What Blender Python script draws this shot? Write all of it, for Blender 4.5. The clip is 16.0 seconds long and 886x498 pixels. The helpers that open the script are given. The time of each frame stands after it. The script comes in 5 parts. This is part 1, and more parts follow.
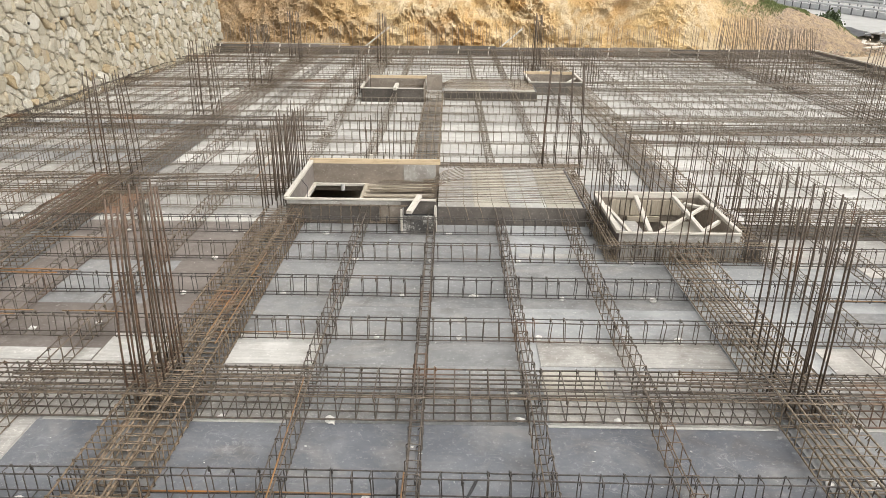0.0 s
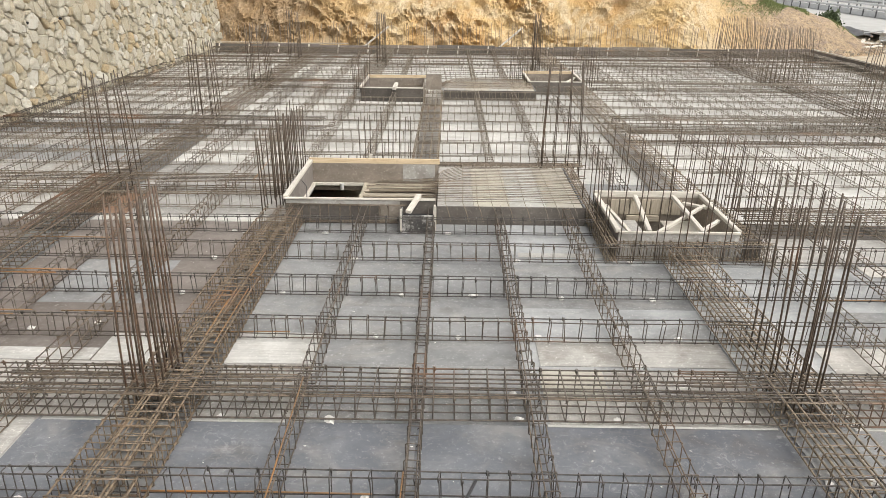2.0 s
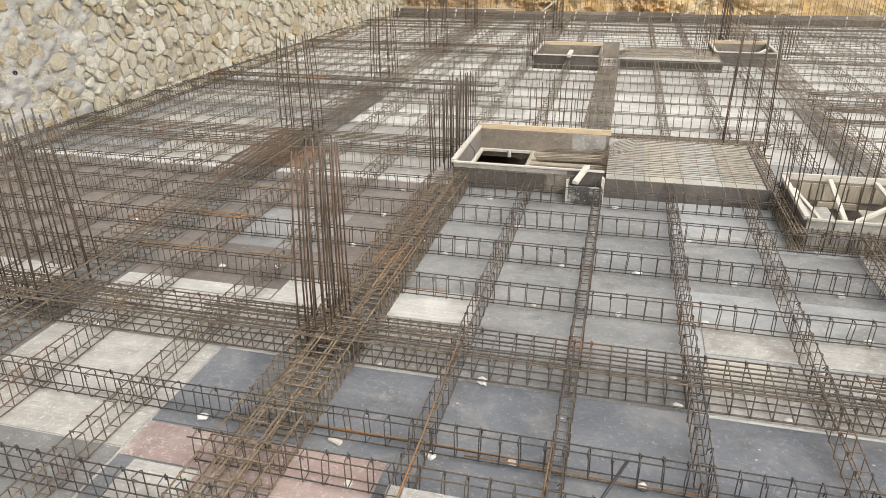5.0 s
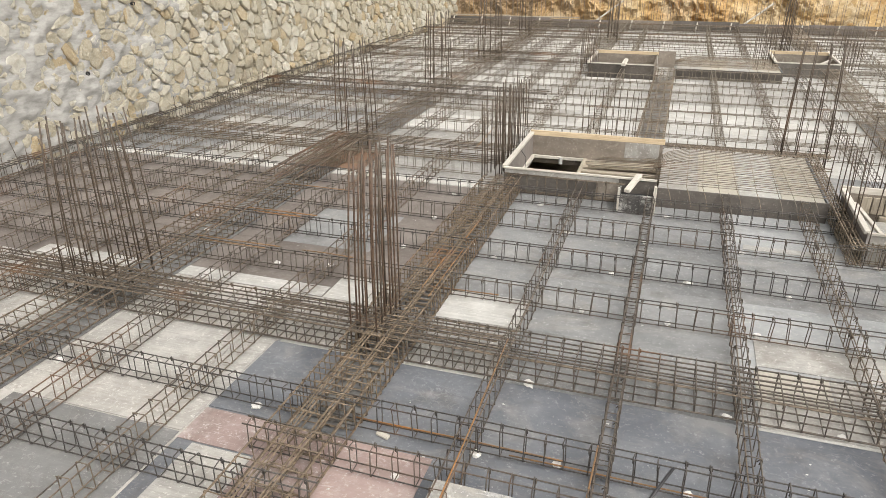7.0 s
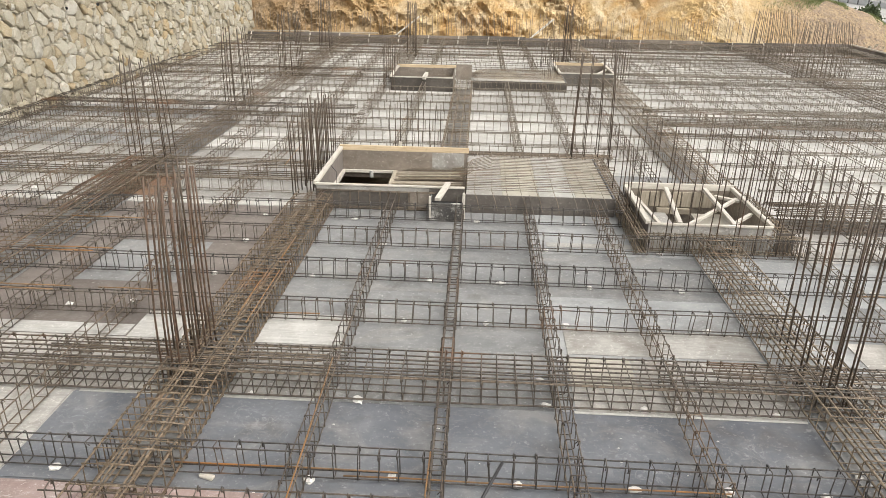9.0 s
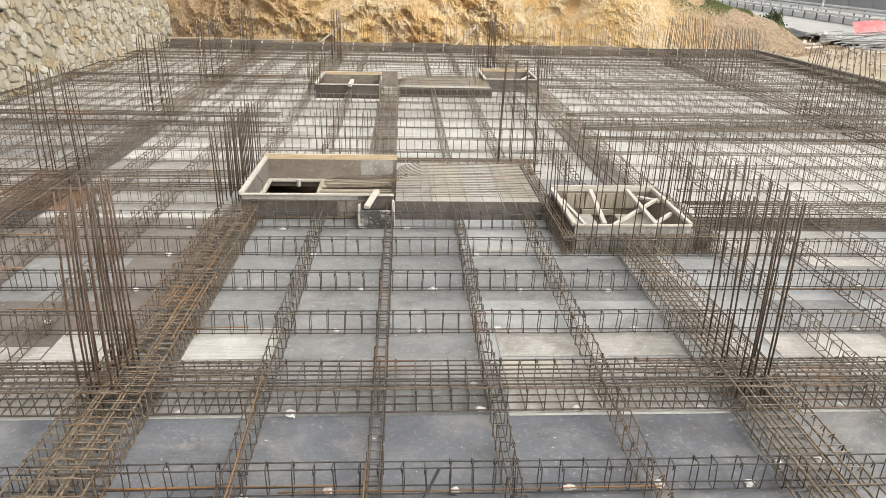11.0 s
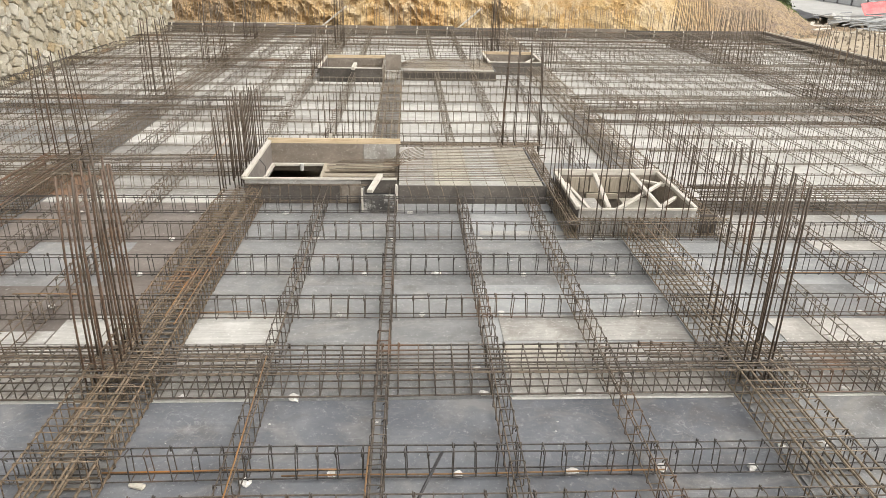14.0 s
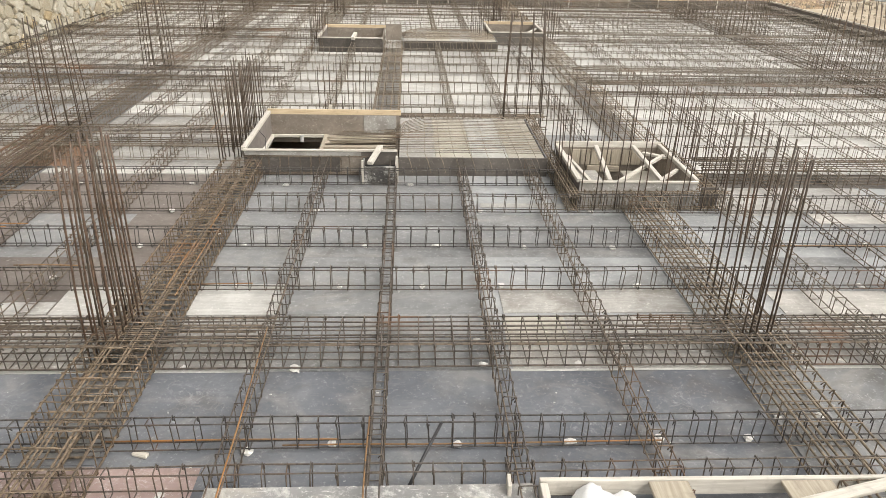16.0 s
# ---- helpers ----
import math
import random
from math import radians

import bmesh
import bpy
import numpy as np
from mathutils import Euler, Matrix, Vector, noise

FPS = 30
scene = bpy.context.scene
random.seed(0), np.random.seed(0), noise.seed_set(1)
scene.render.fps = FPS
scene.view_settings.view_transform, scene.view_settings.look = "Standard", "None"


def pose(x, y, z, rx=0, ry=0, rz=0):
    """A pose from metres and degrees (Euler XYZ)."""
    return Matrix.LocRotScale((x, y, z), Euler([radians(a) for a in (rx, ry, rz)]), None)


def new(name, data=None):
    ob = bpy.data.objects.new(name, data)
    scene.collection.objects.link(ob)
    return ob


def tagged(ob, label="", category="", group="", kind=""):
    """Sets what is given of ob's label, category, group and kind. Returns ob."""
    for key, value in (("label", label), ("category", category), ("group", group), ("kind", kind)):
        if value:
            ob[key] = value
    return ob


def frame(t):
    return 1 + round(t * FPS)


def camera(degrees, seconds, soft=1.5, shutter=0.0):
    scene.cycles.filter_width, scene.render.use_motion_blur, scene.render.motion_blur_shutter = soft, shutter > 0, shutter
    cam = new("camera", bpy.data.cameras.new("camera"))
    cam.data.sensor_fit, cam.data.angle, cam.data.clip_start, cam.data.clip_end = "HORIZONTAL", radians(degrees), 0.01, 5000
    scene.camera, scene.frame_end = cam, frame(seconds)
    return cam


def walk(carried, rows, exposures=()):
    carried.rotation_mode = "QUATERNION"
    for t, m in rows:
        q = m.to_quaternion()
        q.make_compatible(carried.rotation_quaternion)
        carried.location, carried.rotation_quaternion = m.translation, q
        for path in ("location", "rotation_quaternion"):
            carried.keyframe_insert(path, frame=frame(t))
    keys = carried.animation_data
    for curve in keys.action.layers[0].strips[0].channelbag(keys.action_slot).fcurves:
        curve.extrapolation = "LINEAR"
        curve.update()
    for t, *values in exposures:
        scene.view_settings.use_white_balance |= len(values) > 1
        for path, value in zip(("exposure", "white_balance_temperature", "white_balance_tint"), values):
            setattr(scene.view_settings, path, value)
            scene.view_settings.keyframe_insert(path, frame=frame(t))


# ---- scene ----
# Camera: seconds, place in metres, turn in degrees.
cam = camera(65.03, 16.0, soft=0.45)
ROWS = [
    (0, 0.024, 0.028, 3.638, 67.655, -0.575, 0.668),
    (0.5, 0.020, 0.027, 3.637, 68.057, -0.335, 0.988),
    (1, 0.026, 0.027, 3.635, 68.296, -0.207, 1.139),
    (1.5, 0.021, 0.025, 3.634, 68.088, -0.338, 1.007),
    (2, 0.026, 0.033, 3.633, 67.634, -0.554, 0.614),
    (2.5, 0.029, 0.031, 3.632, 67.432, -1.008, 0.223),
    (3, 0.022, 0.005, 3.640, 66.679, -0.609, 1.702),
    (3.5, 0.017, 0.026, 3.628, 65.569, -0.423, 4.532),
    (4, -0.000, 0.047, 3.613, 65.291, 0.111, 8.267),
    (4.5, -0.011, 0.019, 3.609, 65.286, 0.234, 11.411),
    (5, -0.037, 0.042, 3.598, 65.135, 0.459, 14.255),
    (5.2, -0.041, 0.042, 3.595, 65.140, 0.681, 15.224),
    (6.25, -0.050, -0.020, 3.597, 65.300, 0.550, 20.200),
    (7.3, -0.037, -0.083, 3.602, 66.011, 0.064, 16.224),
    (7.5, -0.027, -0.076, 3.600, 66.158, -0.264, 14.212),
    (8, -0.012, -0.069, 3.605, 66.295, -0.208, 10.078),
    (8.5, -0.010, -0.046, 3.593, 66.644, -1.052, 6.151),
    (9, -0.024, -0.031, 3.585, 66.984, -0.944, 2.958),
    (9.5, -0.012, -0.039, 3.589, 67.256, -0.659, 0.401),
    (9.7, 0.028, -0.033, 3.593, 67.461, -0.510, -0.324),
    (10.75, 0.000, -0.020, 3.588, 67.600, -1.100, -2.750),
    (11.8, -0.005, -0.002, 3.582, 67.455, -1.628, -2.948),
    (12, 0.020, 0.003, 3.574, 67.163, -1.487, -2.823),
    (12.5, 0.019, 0.007, 3.576, 66.719, -1.175, -2.936),
    (13, 0.015, 0.004, 3.581, 66.552, -1.292, -2.520),
    (13.5, 0.008, -0.022, 3.576, 66.609, -1.049, -2.628),
    (14, 0.010, 0.003, 3.575, 66.322, -1.154, -2.605),
    (14.5, 0.011, -0.004, 3.583, 66.002, -1.213, -2.598),
    (15, 0.018, 0.001, 3.572, 65.730, -1.013, -2.554),
    (15.5, 0.008, -0.003, 3.583, 65.063, -1.609, -2.567),
    (16, 0.014, 0.004, 3.575, 64.034, -1.279, -2.492),
]
walk(cam, [(t, pose(x, y, z, rx, ry, rz)) for t, x, y, z, rx, ry, rz in ROWS], exposures=[(0.0, 0.82, 6780, 10), (16.0, 0.82, 6880, 10)])

# Light: hazy overcast daylight.
SUN_ELEVATION, SUN_TURN = 50.0, 128.0
world = bpy.data.worlds.new("overcast_sky")
scene.world = world
world.use_nodes = True
wn, wl = world.node_tree.nodes, world.node_tree.links
sky = wn.new("ShaderNodeTexSky")
sky.sky_type, sky.sun_disc = "NISHITA", False
sky.sun_elevation, sky.sun_rotation = radians(SUN_ELEVATION), radians(SUN_TURN)
sky.dust_density, sky.air_density, sky.ozone_density = 4.0, 1.0, 1.0
haze = wn.new("ShaderNodeHueSaturation")
haze.inputs["Saturation"].default_value = 0.1
wl.new(sky.outputs[0], haze.inputs["Color"])
wl.new(haze.outputs[0], wn["Background"].inputs["Color"])
wn["Background"].inputs["Strength"].default_value = 0.15

sun_data = bpy.data.lights.new("sun", "SUN")
sun_data.energy, sun_data.angle, sun_data.color = 0.6, radians(32), (1.0, 0.96, 0.9)
sun = new("sun", sun_data)
sun.matrix_world = pose(0, 0, 30, 90 - SUN_ELEVATION, 0, 180 - SUN_TURN)


# ---- materials ----
def nodes_of(name):
    m = bpy.data.materials.new(name)
    m.use_nodes = True
    return m, m.node_tree.nodes, m.node_tree.links, m.node_tree.nodes["Principled BSDF"]


def ramp(n, l, source, stops):
    r = n.new("ShaderNodeValToRGB")
    while len(r.color_ramp.elements) < len(stops):
        r.color_ramp.elements.new(0.5)
    for e, (p, c) in zip(r.color_ramp.elements, stops):
        e.position, e.color = p, (*c, 1) if len(c) == 3 else c
    l.new(source, r.inputs[0])
    return r.outputs[0]


def noise_tex(n, l, scale, detail=4, rough=0.55, vec=None, stretch=None, distortion=0.0):
    if vec is None:
        vec = n.new("ShaderNodeTexCoord").outputs["Object"]
    if stretch:
        mp = n.new("ShaderNodeMapping")
        mp.inputs["Scale"].default_value = stretch
        l.new(vec, mp.inputs["Vector"])
        vec = mp.outputs[0]
    t = n.new("ShaderNodeTexNoise")
    t.inputs["Scale"].default_value, t.inputs["Detail"].default_value = scale, detail
    t.inputs["Roughness"].default_value, t.inputs["Distortion"].default_value = rough, distortion
    l.new(vec, t.inputs["Vector"])
    return t.outputs["Fac"]


def mixc(n, l, fac, a, b, mode="MIX"):
    m = n.new("ShaderNodeMix")
    m.data_type, m.blend_type = "RGBA", mode
    for sock, v in ((m.inputs[0], fac), (m.inputs[6], a), (m.inputs[7], b)):
        if isinstance(v, (int, float)):
            sock.default_value = v
        elif isinstance(v, tuple):
            sock.default_value = (*v, 1)
        else:
            l.new(v, sock)
    return m.outputs[2]


def bump(n, l, p, height, strength=0.3, dist=0.01):
    b = n.new("ShaderNodeBump")
    b.inputs["Strength"].default_value, b.inputs["Distance"].default_value = strength, dist
    l.new(height, b.inputs["Height"])
    l.new(b.outputs[0], p.inputs["Normal"])


def piece_random(n, l, seed=0.0):
    """An offset of the texture for each piece, with its random number."""
    info = n.new("ShaderNodeObjectInfo")
    co = n.new("ShaderNodeTexCoord").outputs["Object"]
    mul = n.new("ShaderNodeMath")
    mul.operation = "MULTIPLY"
    mul.inputs[1].default_value = 37.0 + seed
    l.new(info.outputs["Random"], mul.inputs[0])
    add = n.new("ShaderNodeVectorMath")
    add.operation = "ADD"
    l.new(co, add.inputs[0])
    l.new(mul.outputs[0], add.inputs[1])
    return info.outputs["Random"], add.outputs[0]


def steel(name, dark, mid, rust, amount):
    """Hot-rolled bars with mill scale and rust."""
    m, n, l, p = nodes_of(name)
    co = n.new("ShaderNodeNewGeometry").outputs["Position"]
    big = noise_tex(n, l, 0.9, 3, 0.6, co)
    fine = noise_tex(n, l, 26.0, 4, 0.6, co)
    base = ramp(n, l, fine, [(0.3, dark), (0.7, mid)])
    spot = ramp(n, l, big, [(0.62 - amount, (0, 0, 0)), (0.80 - amount * 0.6, (1, 1, 1))])
    l.new(mixc(n, l, spot, base, mixc(n, l, fine, rust, tuple(c * 0.6 for c in rust))), p.inputs["Base Color"])
    p.inputs["Roughness"].default_value = 0.52
    p.inputs["Metallic"].default_value = 0.0
    bump(n, l, p, fine, 0.4, 0.002)
    return m


STEEL = steel("rebar_steel", (0.036, 0.03, 0.025), (0.14, 0.114, 0.09), (0.23, 0.12, 0.062), 0.05)
STEEL_BROWN = steel("rebar_brown", (0.085, 0.067, 0.048), (0.3, 0.236, 0.165), (0.3, 0.18, 0.1), 0.03)
STEEL_GREY = steel("rebar_grey", (0.024, 0.0215, 0.02), (0.098, 0.087, 0.078), (0.18, 0.105, 0.062), 0.02)
STEEL_DARK = steel("rebar_dark", (0.038, 0.028, 0.02), (0.105, 0.077, 0.053), (0.2, 0.1, 0.05), 0.03)
STEEL_MID = steel("rebar_mid_brown", (0.055, 0.043, 0.032), (0.2, 0.154, 0.11), (0.25, 0.135, 0.07), 0.05)
# paler, greyer steel: distance haze put into far bars' colour; also pale mat bars
STEEL_PALE_HAZE = steel("rebar_pale_haze", (0.105, 0.09, 0.07), (0.245, 0.21, 0.163), (0.24, 0.155, 0.1), 0.02)
STEEL_TAN = steel("rebar_tan_rusted", (0.055, 0.042, 0.03), (0.262, 0.196, 0.132), (0.32, 0.165, 0.08), 0.06)
STEEL_RED = steel("rebar_red_brown", (0.05, 0.034, 0.024), (0.15, 0.094, 0.062), (0.26, 0.12, 0.055), 0.1)
STEEL_RUST = steel("rebar_orange", (0.16, 0.1, 0.055), (0.3, 0.17, 0.075), (0.46, 0.2, 0.05), 0.14)


def panel_mat(name, low, high, scuff, scuff_amount=0.35, grain=0.0, rough=0.5, dirt=(0.16, 0.13, 0.1)):
    """Formwork panel: film or bare veneer, with scuffs, cement haze, scratches, stains and grain."""
    m, n, l, p = nodes_of(name)
    rnd, co = piece_random(n, l)
    big = noise_tex(n, l, 0.9, 7, 0.62, co, None, 0.8)
    base = ramp(n, l, big, [(0.28, low), (0.72, high)])
    wipe = noise_tex(n, l, 2.6, 6, 0.7, co, (0.7, 1.5, 1.0), 1.2)
    base = mixc(n, l, 1.0, base, ramp(n, l, wipe, [(0.3, (0.9, 0.9, 0.9)), (0.7, (1.1, 1.1, 1.1))]), "MULTIPLY")
    tone = ramp(n, l, rnd, [(0.0, (0.9, 0.9, 0.9)), (1.0, (1.08, 1.08, 1.07))])
    base = mixc(n, l, 1.0, base, tone, "MULTIPLY")
    if grain:
        g = noise_tex(n, l, 6.0, 6, 0.68, co, (0.35, 8.0, 1.0), 0.4)
        base = mixc(n, l, ramp(n, l, g, [(0.42, (0, 0, 0)), (0.64, (grain,) * 3)]), base, tuple(c * 0.5 for c in low))
    cloud = noise_tex(n, l, 3.2, 9, 0.74, co, None, 0.25)
    base = mixc(n, l, ramp(n, l, cloud, [(0.5, (0, 0, 0)), (0.64 if scuff_amount > 0.9 else 0.8, (scuff_amount,) * 3)]), base, scuff)
    if not grain:
        smear = noise_tex(n, l, 1.15, 8, 0.7, co, (0.8, 1.4, 1.0), 1.4)
        base = mixc(n, l, ramp(n, l, smear, [(0.5, (0, 0, 0)), (0.66, (scuff_amount * 0.9,) * 3)]), base, (0.375, 0.352, 0.316))
    stain = noise_tex(n, l, 1.9, 7, 0.7, co, None, 0.5)
    base = mixc(n, l, ramp(n, l, stain, [(0.52, (0, 0, 0)), (0.68, (0.55, 0.55, 0.55))]), base, tuple((c * 0.4 + d * 0.35) for c, d in zip(low, dirt)))
    speck = noise_tex(n, l, 24.0, 8, 0.78, co)
    base = mixc(n, l, ramp(n, l, speck, [(0.56, (0, 0, 0)), (0.66, (min(1, scuff_amount * 1.4),) * 3)]), base, scuff)
    scratch = noise_tex(n, l, 5.0, 5, 0.7, co, (1.0, 9.0, 1.0), 0.5)
    base = mixc(n, l, ramp(n, l, scratch, [(0.61, (0, 0, 0)), (0.66, (scuff_amount * 0.55,) * 3)]), base, scuff)
    drip = noise_tex(n, l, 11.0, 3, 0.5, co)
    base = mixc(n, l, ramp(n, l, drip, [(0.71, (0, 0, 0)), (0.78, (0.5, 0.5, 0.5))]), base, scuff)
    vein = noise_tex(n, l, 3.4, 6, 0.6, co, None, 1.6)
    line = ramp(n, l, vein, [(0.482, (0, 0, 0)), (0.5, (1, 1, 1)), (0.518, (0, 0, 0))])
    patch = noise_tex(n, l, 1.7, 3, 0.5, co)
    line = mixc(n, l, 1.0, line, ramp(n, l, patch, [(0.54, (0, 0, 0)), (0.66, (0.3, 0.3, 0.3))]), "MULTIPLY")
    base = mixc(n, l, line, base, tuple(min(0.8, c * 1.15) for c in scuff))
    l.new(base, p.inputs["Base Color"])
    l.new(ramp(n, l, cloud, [(0.35, (rough,) * 3), (0.65, (min(1, rough + 0.35),) * 3)]), p.inputs["Roughness"])
    bump(n, l, p, speck, 0.2, 0.003)
    return m


PLY_GREY = panel_mat("ply_grey_film", (0.155, 0.159, 0.163), (0.268, 0.272, 0.276), (0.52, 0.52, 0.51), 0.42, 0, 0.45)
PLY_MID = panel_mat("ply_mid_grey", (0.235, 0.245, 0.25), (0.38, 0.39, 0.395), (0.56, 0.555, 0.54), 0.45, 0.08, 0.5)
PLY_DARK = panel_mat("ply_dark_film", (0.09, 0.098, 0.114), (0.176, 0.188, 0.208), (0.42, 0.42, 0.415), 0.34, 0, 0.42)
PLY_WORN = panel_mat("ply_worn_grey", (0.27, 0.262, 0.246), (0.44, 0.428, 0.405), (0.62, 0.605, 0.57), 0.7, 0.3, 0.6, (0.24, 0.18, 0.12))
PLY_PALE = panel_mat("ply_bleached", (0.415, 0.408, 0.382), (0.573, 0.568, 0.543), (0.7, 0.69, 0.665), 0.6, 0.35, 0.7, (0.35, 0.28, 0.2))
PLY_CREAM = panel_mat("ply_cream", (0.39, 0.365, 0.31), (0.52, 0.488, 0.425), (0.62, 0.595, 0.54), 0.5, 0.15, 0.65, (0.3, 0.24, 0.16))
PLY_CHALK = panel_mat("ply_chalky", (0.31, 0.295, 0.272), (0.49, 0.472, 0.44), (0.66, 0.64, 0.61), 0.8, 0.22, 0.7, (0.3, 0.23, 0.16))
PLY_RED = panel_mat("ply_red_film", (0.25, 0.178, 0.165), (0.37, 0.283, 0.265), (0.58, 0.54, 0.51), 0.75, 0.1, 0.55)
PLY_BROWN = panel_mat("ply_grey_brown", (0.19, 0.16, 0.13), (0.315, 0.27, 0.223), (0.5, 0.455, 0.4), 0.45, 0.4, 0.65)
PLY_STAINED = panel_mat("ply_rust_stained", (0.135, 0.136, 0.136), (0.225, 0.224, 0.222), (0.42, 0.41, 0.39), 0.45, 0.1, 0.6, (0.15, 0.115, 0.085))
# dark brown panel; its tone also holds shade of left deck and shaft sides
PLY_SHADE = panel_mat("ply_brown_shade", (0.13, 0.11, 0.098), (0.22, 0.193, 0.176), (0.4, 0.38, 0.35), 0.35, 0.1, 0.6)
FORM_DIRTY = panel_mat("ply_dirty_dark", (0.085, 0.075, 0.066), (0.17, 0.152, 0.136), (0.36, 0.335, 0.3), 0.28, 0.35, 0.6)
PLY_RUSTY = panel_mat("ply_rust_brown", (0.14, 0.08, 0.05), (0.26, 0.155, 0.1), (0.4, 0.3, 0.21), 0.4, 0.2, 0.65)
# very dark brown panel for fronts of the far forms
FORM_DARK = panel_mat("ply_deep_brown", (0.05, 0.043, 0.037), (0.105, 0.092, 0.08), (0.3, 0.275, 0.24), 0.25, 0.35, 0.6)
SPLASHED = panel_mat("ply_splashed_dark", (0.06, 0.058, 0.056), (0.12, 0.117, 0.112), (0.66, 0.65, 0.62), 0.95, 0, 0.75)
CEMENT = panel_mat("cement_splashed", (0.2, 0.2, 0.2), (0.3, 0.3, 0.295), (0.68, 0.67, 0.64), 0.95, 0, 0.75)


def timber_mat(name, low, high):
    m, n, l, p = nodes_of(name)
    rnd, co = piece_random(n, l)
    g = noise_tex(n, l, 9.0, 6, 0.6, co, (1.0, 1.0, 1.0), 0.6)
    long_g = noise_tex(n, l, 14.0, 4, 0.6, co, (0.2, 3.0, 3.0), 0.5)
    base = ramp(n, l, long_g, [(0.3, low), (0.65, high)])
    base = mixc(n, l, ramp(n, l, g, [(0.55, (0, 0, 0)), (0.8, (0.5, 0.5, 0.5))]), base, tuple(c * 0.5 for c in low))
    l.new(base, p.inputs["Base Color"])
    p.inputs["Roughness"].default_value = 0.75
    bump(n, l, p, long_g, 0.3, 0.004)
    return m


TIMBER = timber_mat("new_timber", (0.47, 0.355, 0.22), (0.66, 0.54, 0.37))
TIMBER_PALE = timber_mat("pale_timber", (0.44, 0.408, 0.35), (0.62, 0.59, 0.53))
TIMBER_GREY = timber_mat("weathered_timber", (0.3, 0.26, 0.2), (0.44, 0.39, 0.31))


def plain_mat(name, low, high, scale=8.0, rough=0.8, bump_s=0.3, stretch=None):
    m, n, l, p = nodes_of(name)
    f = noise_tex(n, l, scale, 6, 0.65, None, stretch)
    f2 = noise_tex(n, l, scale * 0.12, 4, 0.6)
    c = ramp(n, l, f, [(0.3, low), (0.7, high)])
    c = mixc(n, l, ramp(n, l, f2, [(0.45, (0, 0, 0)), (0.7, (0.35, 0.35, 0.35))]), c, tuple(v * 0.65 for v in low))
    l.new(c, p.inputs["Base Color"])
    p.inputs["Roughness"].default_value = rough
    bump(n, l, p, f, bump_s, 0.01)
    return m


def stone_mat():
    m, n, l, p = nodes_of("rubble_stone")
    geo = n.new("ShaderNodeNewGeometry")
    info = n.new("ShaderNodeObjectInfo")
    add = n.new("ShaderNodeMath")
    add.operation = "ADD"
    l.new(geo.outputs["Random Per Island"], add.inputs[0])
    l.new(info.outputs["Random"], add.inputs[1])
    fr = n.new("ShaderNodeMath")
    fr.operation = "FRACT"
    l.new(add.outputs[0], fr.inputs[0])
    tone = ramp(n, l, fr.outputs[0], [(0.0, (0.35, 0.31, 0.225)), (0.2, (0.475, 0.445, 0.365)), (0.42, (0.395, 0.352, 0.26)), (0.6, (0.56, 0.54, 0.475)),
                                      (0.8, (0.44, 0.4, 0.308)), (0.95, (0.41, 0.315, 0.18)), (1.0, (0.35, 0.33, 0.29))])
    pos = geo.outputs["Position"]
    f = noise_tex(n, l, 7.0, 8, 0.7, pos)
    f2 = noise_tex(n, l, 32.0, 5, 0.65, pos)
    c = mixc(n, l, ramp(n, l, f, [(0.5, (0, 0, 0)), (0.68, (0.6, 0.6, 0.6))]), tone, (0.4, 0.325, 0.215))
    c = mixc(n, l, ramp(n, l, f2, [(0.5, (0, 0, 0)), (0.8, (0.35, 0.35, 0.35))]), c, (0.78, 0.76, 0.7))
    l.new(c, p.inputs["Base Color"])
    p.inputs["Roughness"].default_value = 0.9
    bump(n, l, p, f, 1.0, 0.09)
    return m


STONE = stone_mat()
IRON = plain_mat("dark_iron", (0.022, 0.022, 0.024), (0.05, 0.05, 0.052), 30.0, 0.5, 0.2)
MORTAR = plain_mat("wall_mortar", (0.25, 0.22, 0.165), (0.44, 0.395, 0.31), 9.0, 0.95, 0.6)
PLASTER = plain_mat("wall_plaster", (0.26, 0.255, 0.24), (0.47, 0.46, 0.435), 6.0, 0.95, 1.0, (1.0, 0.7, 2.2))
# near-black colour standing in for deep shade in the openings
VOID = plain_mat("shaft_floor", (0.012, 0.012, 0.013), (0.025, 0.025, 0.027), 5.0, 0.9, 0.2)
CONCRETE = plain_mat("concrete", (0.4, 0.4, 0.39), (0.52, 0.52, 0.5), 6.0, 0.9, 0.2)
ROADTOP = plain_mat("road_concrete", (0.36, 0.36, 0.35), (0.45, 0.45, 0.435), 3.0, 0.9, 0.1)
BARRIER = plain_mat("barrier_paint", (0.5, 0.51, 0.52), (0.62, 0.63, 0.64), 4.0, 0.6, 0.1)
POST_DARK = plain_mat("dark_post", (0.12, 0.12, 0.125), (0.2, 0.2, 0.205), 4.0, 0.7, 0.1)
FENCE_GREY = plain_mat("noise_wall", (0.28, 0.295, 0.3), (0.36, 0.375, 0.38), 2.0, 0.8, 0.1)
SPACER = plain_mat("spacer_concrete", (0.6, 0.59, 0.56), (0.78, 0.77, 0.74), 40.0, 0.9, 0.3)
CLOTH = plain_mat("sack_cloth", (0.7, 0.7, 0.7), (0.82, 0.82, 0.81), 60.0, 0.85, 0.2)
RED_SHEET = plain_mat("red_sheet", (0.5, 0.07, 0.08), (0.66, 0.2, 0.2), 2.5, 0.5, 0.3)
GREEN_PLASTIC = plain_mat("green_plastic", (0.02, 0.22, 0.09), (0.03, 0.3, 0.12), 6.0, 0.4, 0.1)
BLACK_PLASTIC = plain_mat("black_plastic", (0.02, 0.02, 0.022), (0.05, 0.05, 0.055), 6.0, 0.5, 0.1)
